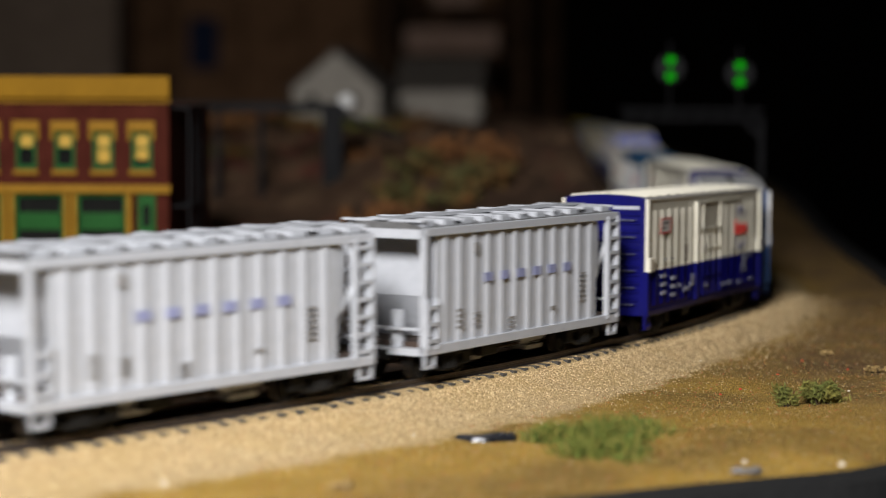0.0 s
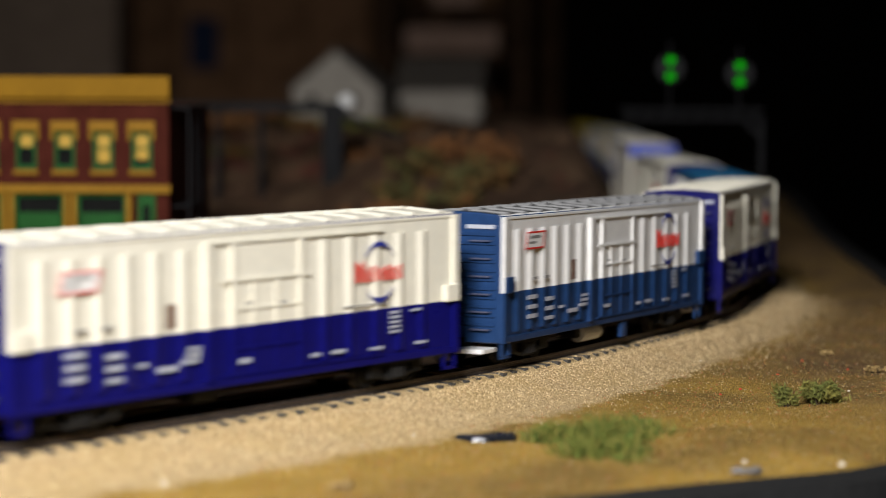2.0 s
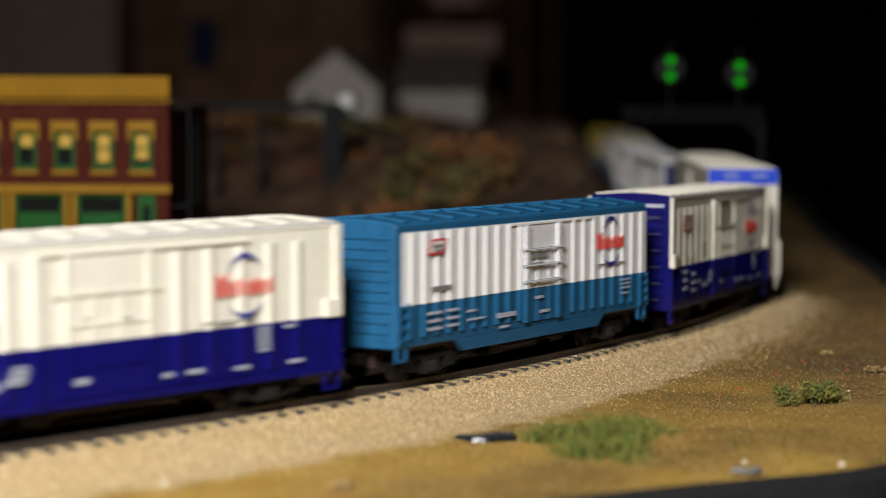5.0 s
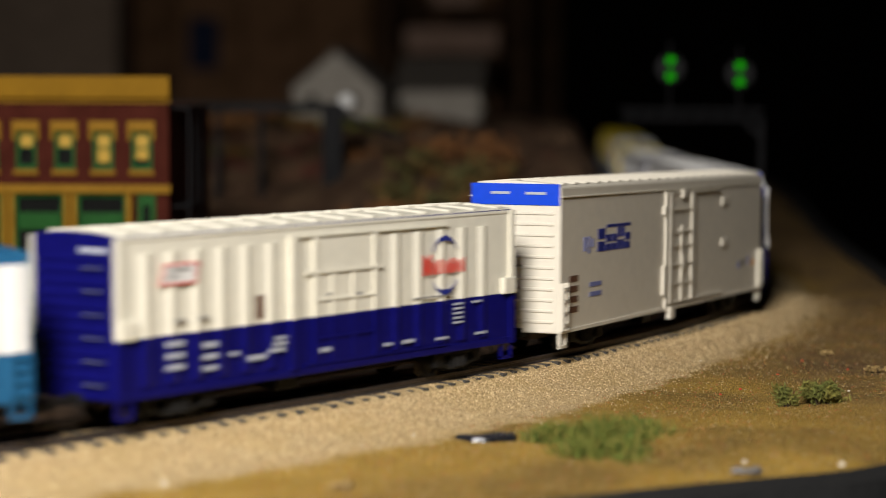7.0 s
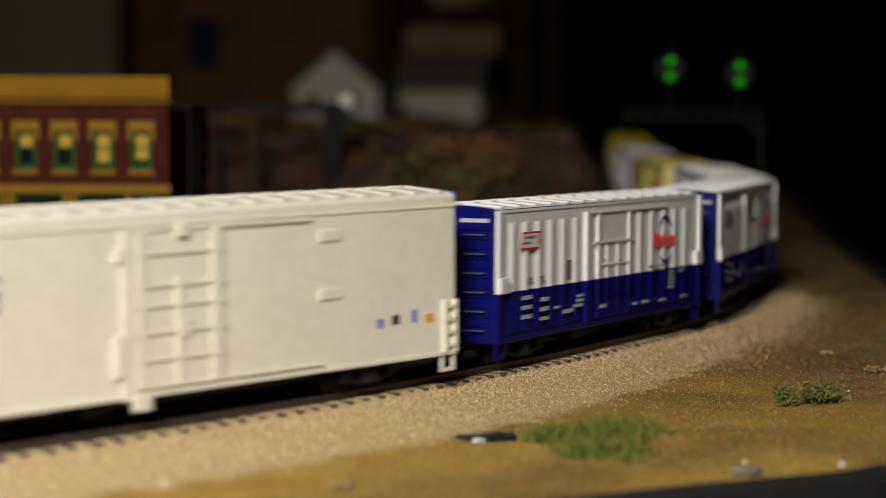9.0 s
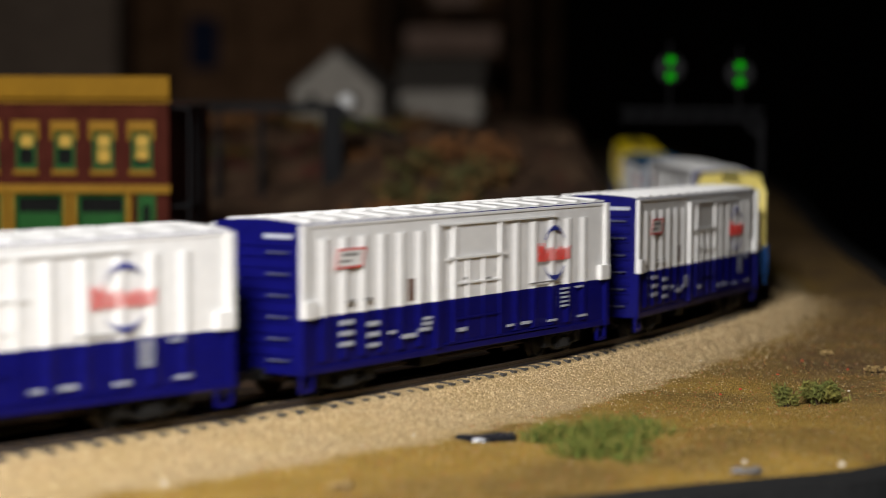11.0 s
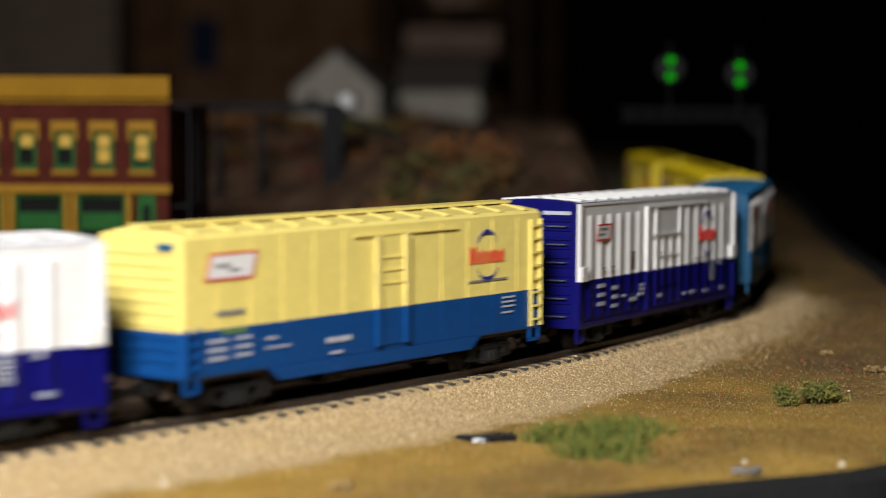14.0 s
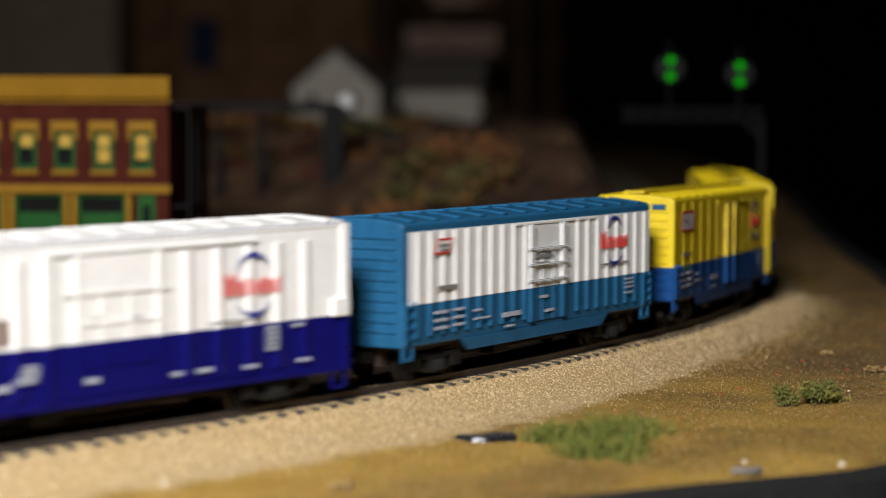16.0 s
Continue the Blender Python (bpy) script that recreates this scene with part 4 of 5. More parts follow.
def reefer_car(length):
    car = car_root("refrigerator_car", "long ivory refrigerator car with a blue end cap", length)
    zt, w = 0.0590, W - 0.0008
    y = w / 2
    part("body", hull(length, w, ZB, ZM, zt, 0.0022, 0, 0, 0, 0), [REEFER], car)
    for sgn in (-1, 1):
        bm = boxes((-0.0003, 0.0003, -y + 0.0004, y - 0.0004, zt - 0.0062, zt + 0.0012), bevel=0.0001)
        part("end_cap", bm, BRIGHT, car, "bright blue end cap", at=pose(sgn * (length / 2 + 0.0001), 0, 0))
        bm = boxes((-0.0001, 0.0001, -0.0115, -0.004, -0.0005, 0.0004), (-0.0001, 0.0001, 0.002, 0.009, -0.0005, 0.0004))
        part("end_lettering", bm, WHITEINK, car, at=pose(sgn * (length / 2 + 0.0005), 0, zt - 0.002))
    end_ribs(car, length, w, ZB + 0.004, zt - 0.009, 11, REEFER)
    roof_ribs(car, length, w, zt, 0.0022, 22, REEFER, width=0.0030)
    for name, r in (("side_sill", (-length / 2, length / 2, -y - 0.0005, -y + 0.0003, ZB, ZB + 0.0012)), ("top_chord", (-length / 2, length / 2, -y - 0.0004, -y + 0.0003, zt - 0.0035, zt - 0.0031))):
        data = mesh(name, boxes(r), REEFER)
        both_sides(lambda at: part(name, data, None, car, at=at))
    d0, d1 = (0.472 - 0.5) * length, (0.598 - 0.5) * length
    panel = mesh("plug_door", boxes((d0, d1, -y - 0.0004, -y + 0.0002, ZB + 0.0025, zt - 0.0045), bevel=0.0001), REEFER)
    rows = []
    for x, ww in ((d0, 0.0034), (d1 - 0.0040, 0.0040), (d0 * 0.55 + d1 * 0.45, 0.0026)):
        rows.append(("locking_bar", (x, x + ww, -y - 0.0010, -y - 0.0003, ZB + 0.0025, zt - 0.0045 if ww > 0.003 else zt - 0.018)))
    for z in (0.0475, 0.0385, 0.0330, 0.0255, 0.0180):
        rows.append(("door_bar", (d0 - 0.001, d1 + 0.001, -y - 0.0011, -y - 0.0007, z, z + 0.0005)))
    rows += [("door_guide", (d0 - 0.005, d0 - 0.001, -y - 0.0008, -y + 0.0002, ZB - 0.0005, zt - 0.004)),
             ("hinge_block", (d0 - 0.0075, d0 - 0.005, -y - 0.0011, -y + 0.0002, 0.046, 0.0495)),
             ("hinge_block", (d0 - 0.0080, d0 - 0.0045, -y - 0.0011, -y + 0.0002, 0.0145, 0.0260)),
             ("latch", (d0 * 0.52 + d1 * 0.48, d0 * 0.4 + d1 * 0.6, -y - 0.0012, -y - 0.0004, 0.0240, 0.0290)),
             ("latch", (d0 * 0.55 + d1 * 0.45, d0 * 0.42 + d1 * 0.58, -y - 0.0016, -y - 0.0004, zt - 0.0068, zt - 0.0036)),
             ("door_foot", (d0 - 0.0015, d0 + 0.004, -y - 0.0018, -y + 0.0002, ZB - 0.0035, ZB + 0.001))]
    for turn in (0, 180):
        door = part("plug_door", panel, None, car, "plug door with tall locking bars", at=pose(0, 0, 0, 0, 0, turn))
        fitted(door, rows, REEFER)
    for r in ((d0 - 0.004, (0.74 - 0.5) * length, -y - 0.0009, -y - 0.0002, zt - 0.0050, zt - 0.0044), (d0, (0.76 - 0.5) * length, -y - 0.0009, -y - 0.0002, ZB + 0.0022, ZB + 0.0028)):
        rail = mesh("door_track", boxes(r), REEFER)
        both_sides(lambda at: part("door_track", rail, None, car, at=at))
    for z in (0.0475, 0.0300):
        blk = mesh("bracket", boxes(((0.755 - 0.5) * length, (0.777 - 0.5) * length, -y - 0.0006, -y + 0.0002, z, z + 0.0034), ((0.777 - 0.5) * length, (0.793 - 0.5) * length, -y - 0.0004, -y + 0.0002, z, z + 0.0034), bevel=0.0002), REEFER)
        both_sides(lambda at: part("bracket", blk, None, car, at=at))
    for k in range(4):
        flat(car, "louvre", 0.036, 0.070, 0.0150 + k * 0.0036, 0.0172 + k * 0.0036, BROWNINK, length, y, "brown louvre")
    # the dark blue name as plain strokes, a pale emblem before it
    bm = bmesh.new()
    x = (0.148 - 0.5) * length
    for i, ww in enumerate((0.0078, 0.0056, 0.0052, 0.0040, 0.0028, 0.0056)):
        hh = 0.0082 if i in (0, 3, 4) else 0.0058
        box(bm, x, x + ww, -y - 0.00014, -y, 0.0352, 0.0352 + hh * 0.42)
        box(bm, x + 0.0005, x + ww + 0.0003, -y - 0.00014, -y, 0.0352 + hh * 0.55, 0.0352 + hh)
        x += ww + 0.0008
    box(bm, (0.186 - 0.5) * length, x, -y - 0.00014, -y, 0.0436, 0.0446)
    data = mesh("emblem_lettering", bm, BLUEINK)
    both_sides(lambda at: part("emblem_lettering", data, None, car, "dark blue emblem strokes", at=at))
    text_bars(car, [(0.092, 0.0360, 0.003, 0.0050), (0.110, 0.0350, 0.002, 0.0062), (0.124, 0.0372, 0.002, 0.0030), (0.118, 0.0230, 0.012, 0.0016), (0.118, 0.0195, 0.012, 0.0016), (0.855, 0.0195, 0.003, 0.0028), (0.917, 0.0200, 0.0025, 0.0040)],
              PALEBLUEINK, length, y)
    flat(car, "label", 0.882, 0.895, 0.0200, 0.0230, BLACKINK, length, y, "black label")
    flat(car, "label", 0.943, 0.958, 0.0195, 0.0222, ORANGEINK, length, y, "orange label")
    ladder(car, length / 2 - 0.0058, length / 2 - 0.0008, ZB + 0.001, 0.0260, 4, y + 0.0003, REEFER, 0.0005)
    ladder(car, -length / 2 + 0.0008, -length / 2 + 0.0050, ZB + 0.001, 0.0260, 4, y + 0.0003, REEFER, 0.0005)
    sill_steps(car, length, REEFER, y)
    running_gear(car, length, length * 0.35)
    return car


def hopper_car(length):
    car = car_root("hopper_car", "light grey covered hopper car with outside ribs", length)
    w = W - 0.0026
    y = w / 2
    zb, zt = 0.0105, 0.0486
    a, b = -length / 2 + 0.0125, length / 2 - 0.0125
    # hopper body with sloping end sheets
    bm = bmesh.new()
    prism(bm, [lambda q: (a - 0.001, q, zt), lambda q: (a - 0.001, q, zb + 0.016), lambda q: (a + 0.008, q, zb + 0.002), lambda q: (b - 0.012, q, zb + 0.002), lambda q: (b + 0.001, q, zb + 0.016), lambda q: (b + 0.001, q, zt)], -y + 0.0012, y - 0.0012)
    part("body", bm, HOPGREY, car)
    sheet = mesh("side_sheet", boxes((a - 0.0045, b - 0.0030, -y, -y + 0.0014, zb, zt - 0.001)), HOPGREY)
    both_sides(lambda at: part("side_sheet", sheet, None, car, at=at))
    rib = mesh("rib", rib_mesh(0.0008, 0.0042, zb + 0.001, zt - 0.002), HOPGREY)
    n = 12
    for k in range(n):
        for turn in (0, 180):
            part("rib", rib, None, car, at=pose(0, 0, 0, 0, 0, turn) @ pose(a + 0.0005 + (b - a - 0.0085) * k / (n - 1), -y, 0))
    for name, r in (("side_sill", (-length / 2, length / 2, -y - 0.0014, -y + 0.0012, zb - 0.0018, zb + 0.0012)), ("top_chord", (-length / 2, length / 2, -y - 0.0013, -y + 0.0010, zt - 0.0022, zt + 0.0004))):
        data = mesh(name, boxes(r, bevel=0.0002), HOPGREY)
        both_sides(lambda at: part(name, data, None, car, at=at))
    # roof, hatches and running boards
    bm = bmesh.new()
    prism(bm, [lambda x: (x, -y - 0.0012, zt), lambda x: (x, -y * 0.55, zt + 0.0022), lambda x: (x, y * 0.55, zt + 0.0022), lambda x: (x, y + 0.0012, zt)], -length / 2, length / 2)
    part("roof", bm, HOPROOF, car, "dull grey roof sheet")
    hatch = mesh("hatch", boxes((-0.0034, 0.0034, -0.0148, -0.0040, zt + 0.0004, zt + 0.0027), bevel=0.0005), HOPGREY)
    for k in range(11):
        for turn in (0, 180):
            part("hatch", hatch, None, car, at=pose((-0.5 + (k + 0.5) / 11) * length, 0, 0, 0, 0, turn))
    strap = mesh("roof_strap", boxes((-0.0009, 0.0009, -0.0155, 0.0155, zt + 0.0022, zt + 0.0030)), HOPGREY)
    for k in range(7):
        part("roof_strap", strap, None, car, at=pose((-0.5 + k / 6.0) * (length - 0.004), 0, 0))
    for yy in (-0.0015, 0.0015):
        bm = boxes((-length / 2, length / 2, yy - 0.0014, yy + 0.0014, zt + 0.0027, zt + 0.0033))
        part("running_board", bm, HOPGREY, car)
    # end frames, platforms and ladders
    for sgn in (-1, 1):
        bm = bmesh.new()
        for yy in (-y, y):
            box(bm, length / 2 - 0.0022, length / 2, yy - 0.0010, yy + 0.0010, zb - 0.001, zt)
            rod(bm, (length / 2 - 0.0010, yy * 0.95, zt - 0.002), (length / 2 - 0.013, yy * 0.6, zb + 0.001), 0.0007, 6)
        box(bm, length / 2 - 0.014, length / 2, -y, y, zb - 0.002, zb + 0.0002)
        box(bm, length / 2 - 0.0016, length / 2, -y, y, zt - 0.003, zt)
        box(bm, length / 2 - 0.0016, length / 2, -y, y, zb + 0.006, zb + 0.0068)
        rod(bm, (length / 2 - 0.0045, 0.004, zb), (length / 2 - 0.0045, 0.004, zb + 0.012), 0.0022, 12)
        part("end_frame", bm, HOPGREY, car, at=pose(0, 0, 0, 0, 0, 0 if sgn > 0 else 180))
    ladder(car, length / 2 - 0.0082, length / 2 - 0.0010, zb, zt - 0.001, 7, y + 0.0006, HOPGREY, 0.0006)
    ladder(car, -length / 2 + 0.0010, -length / 2 + 0.0070, zb, zb + 0.016, 3, y + 0.0006, HOPGREY, 0.0006)
    # discharge bays
    for x in (-0.023, 0.019):
        bm = bmesh.new()
        lo = [(x - 0.005, -0.006), (x + 0.005, -0.006), (x + 0.005, 0.006), (x - 0.005, 0.006)]
        hi = [(x - 0.019, -0.013), (x + 0.019, -0.013), (x + 0.019, 0.013), (x - 0.019, 0.013)]
        vl = [bm.verts.new((p, q, 0.0035)) for p, q in lo]
        vh = [bm.verts.new((p, q, zb + 0.003)) for p, q in hi]
        bm.faces.new(vl[::-1])
        bm.faces.new(vh)
        for i in range(4):
            bm.faces.new((vl[i], vl[(i + 1) % 4], vh[(i + 1) % 4], vh[i]))
        box(bm, x - 0.0055, x + 0.0055, -0.0085, 0.0085, 0.0028, 0.0042)
        part("discharge_bay", bm, HOPGREY, car)
    yo = y + 0.0008
    text_bars(car, [(0.28 + 0.082 * k, 0.0298, 0.0052, 0.0030) for k in range(6)], HOPPERINK, length, yo)
    text_bars(car, [(0.15, 0.0160 + 0.0018 * k, 0.004, 0.0007) for k in range(4)] + [(0.23, 0.0160 + 0.0018 * k, 0.004, 0.0007) for k in range(3)] + [(0.40, 0.0130 + 0.0016 * k, 0.004, 0.0007) for k in range(3)]
              + [(0.78, 0.0190 + 0.0018 * k, 0.0045, 0.0006) for k in range(6)] + [(0.23, 0.0395, 0.003, 0.0036), (0.62, 0.0170, 0.004, 0.0012)], GREYINK, length, yo)
    sill_steps(car, length, HOPGREY, y + 0.0008, zb - 0.001)
    running_gear(car, length, length * 0.345)
    return car


def make_train():
    """The cars in running order, front first, with their distances from the first along the track."""
    hop = hopper_car(0.1319)
    navy = ribbed_boxcar(0.1821, NAVY, CREAM, CREAM, "navy and cream boxcar with outside posts")
    plain = ribbed_boxcar(0.1821, NAVY, WHITE, WHITE, "navy and white boxcar with outside posts")
    blue = ribbed_boxcar(0.1820, MIDBLUE, WHITE, ROOFGREY, "steel blue and white boxcar with a ribbed grey roof", roof_ink=ROOFLIGHT, zt=0.0506, emblem_size=0.0190, board=MIDBLUE)
    for sgn in (-1, 1):
        part("end_platform", boxes((-0.0035, 0.0065, -0.0125, 0.0125, 0.0052, 0.0068), bevel=0.0004), WHITE, blue, "white end platform", at=pose(sgn * 0.0910, 0, 0, 0, 0, 0 if sgn > 0 else 180))
    part("brake_cylinder", rod(bmesh.new(), (-0.018, -0.0105, 0.0052), (-0.002, -0.0105, 0.0052), 0.0030, 14), WHITE, blue, "white brake cylinder")
    part("door_foot", boxes((0.010, 0.0145, -0.0164, -0.0145, 0.0020, 0.0074), bevel=0.0004), MIDBLUE, blue)
    teal = panel_boxcar(0.1743, TEAL, WHITE, TEAL, TEAL, TEAL, "teal boxcar with close posts and white side panels", TEAL, 22, zt=0.0504, crown=0.0020)
    reef = reefer_car(0.2501)
    pale = panel_boxcar(0.1771, ROYAL, PALEYEL, PALEYEL, ROYAL, PALEYEL, "pale yellow over blue boxcar with a running board", door_u=(0.485, 0.575), zt=0.0512)
    strong = panel_boxcar(0.1850, ROYAL, YELLOW, YELLOW, ROYAL, YELLOW, "strong yellow over blue boxcar with a running board", door_u=(0.485, 0.575), zt=0.0512)
    order = [hop, hop, navy, blue, navy, teal, navy, reef, plain, plain, plain, pale, plain, teal, strong, strong]
    size = {hop: .1319, navy: .1821, plain: .1821, blue: .1820, teal: .1743, reef: .2501, pale: .1771, strong: .1850}
    used, cars, at, last = set(), [], 0.0, None
    for kind in order:
        if last is not None:
            at += (size[last] + size[kind]) / 2 + 0.0235
        last = kind
        car = kind if kind not in used else copy_thing(kind, pose(0, 0, 0))
        used.add(kind)
        cars.append((car, at, size[kind]))
    return cars


TRAIN = make_train()

# ---------------------------------------------------------------- brick store


def make_store():
    """Two-storey brick store, its front towards -y, the origin at the right front corner on the ground."""
    store = thing("store_building", "dark red brick store with mustard cornice and green windows", "building", at=pose(-0.1358, 1.08, LOW, 0, 0, -1))
    wd, dp, top = 0.235, 0.16, 0.0985
    led = 0.0565
    # front wall pieces round the window openings
    wins = [-0.0134 - 0.0191 * k for k in range(11)]
    z0, z1 = 0.0640, 0.0860
    bm = bmesh.new()
    box(bm, -wd, 0, 0, 0.004, z1, top)
    box(bm, -wd, 0, 0, 0.004, led, z0)
    xs = sorted([-wd, 0] + [x + s * 0.0052 for x in wins for s in (-1, 1)])
    for i in range(0, len(xs), 2):
        box(bm, xs[i], xs[i + 1], 0, 0.004, z0, z1)
    box(bm, -0.0175, 0, 0, 0.004, 0, led)
    box(bm, -wd, -0.2, 0, 0.004, 0, led)
    box(bm, -0.004, 0, 0.004, dp, 0, top - 0.003)
    box(bm, -wd, -wd + 0.004, 0.004, dp, 0, top - 0.003)
    box(bm, -wd, 0, dp - 0.004, dp, 0, top - 0.003)
    part("wall", bm, BRICK, store, "dark red brick wall")
    part("roof", boxes((-wd + 0.004, -0.004, 0.004, dp - 0.004, top - 0.012, top - 0.010)), HOUSEROOF, store, "flat tar roof")
    bm = bmesh.new()
    prism(bm, [lambda x: (x, 0, top - 0.0005), lambda x: (x, -0.0035, top + 0.001), lambda x: (x, -0.0050, top + 0.0115), lambda x: (x, 0.004, top + 0.0115), lambda x: (x, 0.004, top - 0.0005)], -wd - 0.001, 0.001)
    box(bm, -wd - 0.001, 0.001, -0.0022, 0.0, top - 0.0016, top - 0.0005)
    part("cornice", bm, MUSTARD, store, "mustard yellow cornice")
    part("belt_course", boxes((-wd, 0.0012, -0.0030, 0, led - 0.0042, led), bevel=0.0004), MUSTARD, store, "mustard yellow belt course")
    hood = mesh("window_hood", boxes((-0.0068, 0.0068, -0.0022, 0, z1 - 0.003, z1 + 0.0020), (-0.0068, -0.0050, -0.0018, 0, z1 - 0.0075, z1 - 0.003), (0.0050, 0.0068, -0.0018, 0, z1 - 0.0075, z1 - 0.003), bevel=0.0003), MUSTARD)
    sill = mesh("window_sill", boxes((-0.0062, 0.0062, -0.0022, 0, z0 - 0.0026, z0 - 0.0002), bevel=0.0003), MUSTARD)
    sash = mesh("sash", boxes((-0.0052, -0.0036, 0.0004, 0.0022, z0, z1 - 0.003), (0.0036, 0.0052, 0.0004, 0.0022, z0, z1 - 0.003), (-0.0036, 0.0036, 0.0004, 0.0022, z0, z0 + 0.0022),
                              (-0.0036, 0.0036, 0.0004, 0.0022, z1 - 0.0048, z1 - 0.003), (-0.0036, 0.0036, 0.0004, 0.0022, 0.0742, 0.0750)), GREENTRIM)
    pane = mesh("pane", boxes((-0.0036, 0.0036, 0.0024, 0.0028, z0 + 0.0022, z1 - 0.0048)), DARKGLASS)
    for i, x in enumerate(wins):
        win = part("window", hood, None, store, "mustard hood over a green sash", at=pose(x, 0, 0))
        part("window_sill", sill, None, win)
        part("sash", sash, None, win, "green sash")
        part("pane", pane, None, win)
        drop = [0.0028, 0.0012, 0.0090, 0.0090][i % 4]
        part("blind", boxes((-0.0030, 0.0030, 0.0015, 0.0019, z0 + 0.0022 + drop, z1 - 0.0046)), BLIND, win, "yellow window blind")
    # shop fronts
    for k in range(6):
        x1 = -0.0185 - 0.0310 * k
        x0 = x1 - 0.0300
        shop = part("shop_front", boxes((x0, x0 + 0.0028, -0.0012, 0.004, 0, led - 0.0045), (x1 - 0.0028, x1, -0.0012, 0.004, 0, led - 0.0045), bevel=0.0002), MUSTARD, store, "mustard framed shop front")
        a, b = x0 + 0.0028, x1 - 0.0028
        part("sash", boxes((a, b, 0.0006, 0.0026, led - 0.0062, led - 0.0045), (a, a + 0.0016, 0.0006, 0.0026, 0.020, led - 0.0062), (b - 0.0016, b, 0.0006, 0.0026, 0.020, led - 0.0062),
                           (a, b, 0.0006, 0.0026, 0.0, 0.020), (a, b, 0.0006, 0.0026, 0.034, 0.0425)), GREENTRIM, shop, "green shop window frame")
        part("pane", boxes((a + 0.0016, b - 0.0016, 0.0030, 0.0034, 0.020, led - 0.0062)), DARKGLASS, shop)
    door = part("door", boxes((-0.0155, -0.0065, -0.0008, 0.0, 0.0, led - 0.0048), bevel=0.0003), GREENTRIM, store, "green side door")
    part("pane", boxes((-0.0128, -0.0092, -0.0011, -0.0007, 0.036, led - 0.010)), DARKGLASS, door)
    bm = bmesh.new()
    box(bm, 0.0006, 0.0090, 0.010, 0.060, 0.0000, 0.0020)
    for yy in (0.012, 0.035, 0.058):
        rod(bm, (0.0085, yy, 0), (0.0085, yy, 0.094), 0.0007, 6)
    for z in (0.045, 0.094):
        box(bm, 0.0004, 0.0090, 0.010, 0.060, z, z + 0.0008)
    part("fire_escape", bm, BLACKSTEEL, store, "black iron fire escape")


make_store()

# ---------------------------------------------------------------- signal bridge


def make_signals():
    y = 1.33
    base = height_at(0.193, y)
    br = thing("signal_bridge", "dark steel signal bridge over the track", "signal bridge", at=pose(0, y, 0))
    bm = bmesh.new()
    for yy in (-0.004, 0.004):
        rod(bm, (0.1935, yy, base - 0.002), (0.1935, yy, 0.0795), 0.0012, 8)
    for k in range(7):
        z = base + 0.008 + k * 0.011
        s = 0.004 if k % 2 else -0.004
        rod(bm, (0.1935, -s, z), (0.1935, s, z + 0.010), 0.0006, 6)
    part("post", bm, BLACKSTEEL, br)
    bm = bmesh.new()
    for z in (0.0775, 0.0840):
        for yy in (-0.004, 0.004):
            rod(bm, (0.108, yy, z), (0.1935, yy, z), 0.0010, 6)
    for k in range(8):
        x = 0.1085 + k * 0.0106
        rod(bm, (x, -0.004, 0.0775), (x + 0.0106, -0.004, 0.0840), 0.0006, 5)
        rod(bm, (x, 0.004, 0.0840), (x + 0.0106, 0.004, 0.0775), 0.0006, 5)
    part("truss", bm, BLACKSTEEL, br)
    part("knee_brace", rod(bmesh.new(), (0.182, 0, 0.0780), (0.1935, 0, 0.066), 0.0018, 6), BLACKSTEEL, br)
    for x, z in ((0.1372, 0.1086), (0.1793, 0.1055)):
        head = thing("railway_signal", "black target signal showing two green lights on the bridge", "signal", "signals on the bridge", at=pose(x, y - 0.004, z))
        bm = bmesh.new()
        n = 28
        ring = [(0.0088 * math.cos(2 * math.pi * i / n), 0.0088 * math.sin(2 * math.pi * i / n)) for i in range(n)]
        prism(bm, [lambda q, a=a, b=b: (a, q, b) for a, b in ring], 0.0, 0.0012)
        part("target", bm, BLACKSTEEL, head)
        bm = bmesh.new()
        rod(bm, (0, 0.004, -0.026), (0, 0.004, 0.016), 0.0007, 8)
        part("mast", bm, BLACKSTEEL, head)
        for dz in (-0.0048, 0.0048):
            bm = bmesh.new()
            rod(bm, (0, -0.0004, dz), (0, -0.0020, dz), 0.0025, 16, 0.0025)
            lens = part("lamp", bm, GREENLAMP, head, "glowing green lens")
            bm = bmesh.new()
            prism(bm, [lambda q, i=i, r=r: (r * math.cos(math.pi * i / 8), q, dz + r * math.sin(math.pi * i / 8)) for r, order in ((0.0040, range(9)), (0.0036, range(8, -1, -1))) for i in order], -0.0060, 0.0)
            part("visor", bm, BLACKSTEEL, head)


make_signals()

# ---------------------------------------------------------------- houses, hill planting and steelwork behind


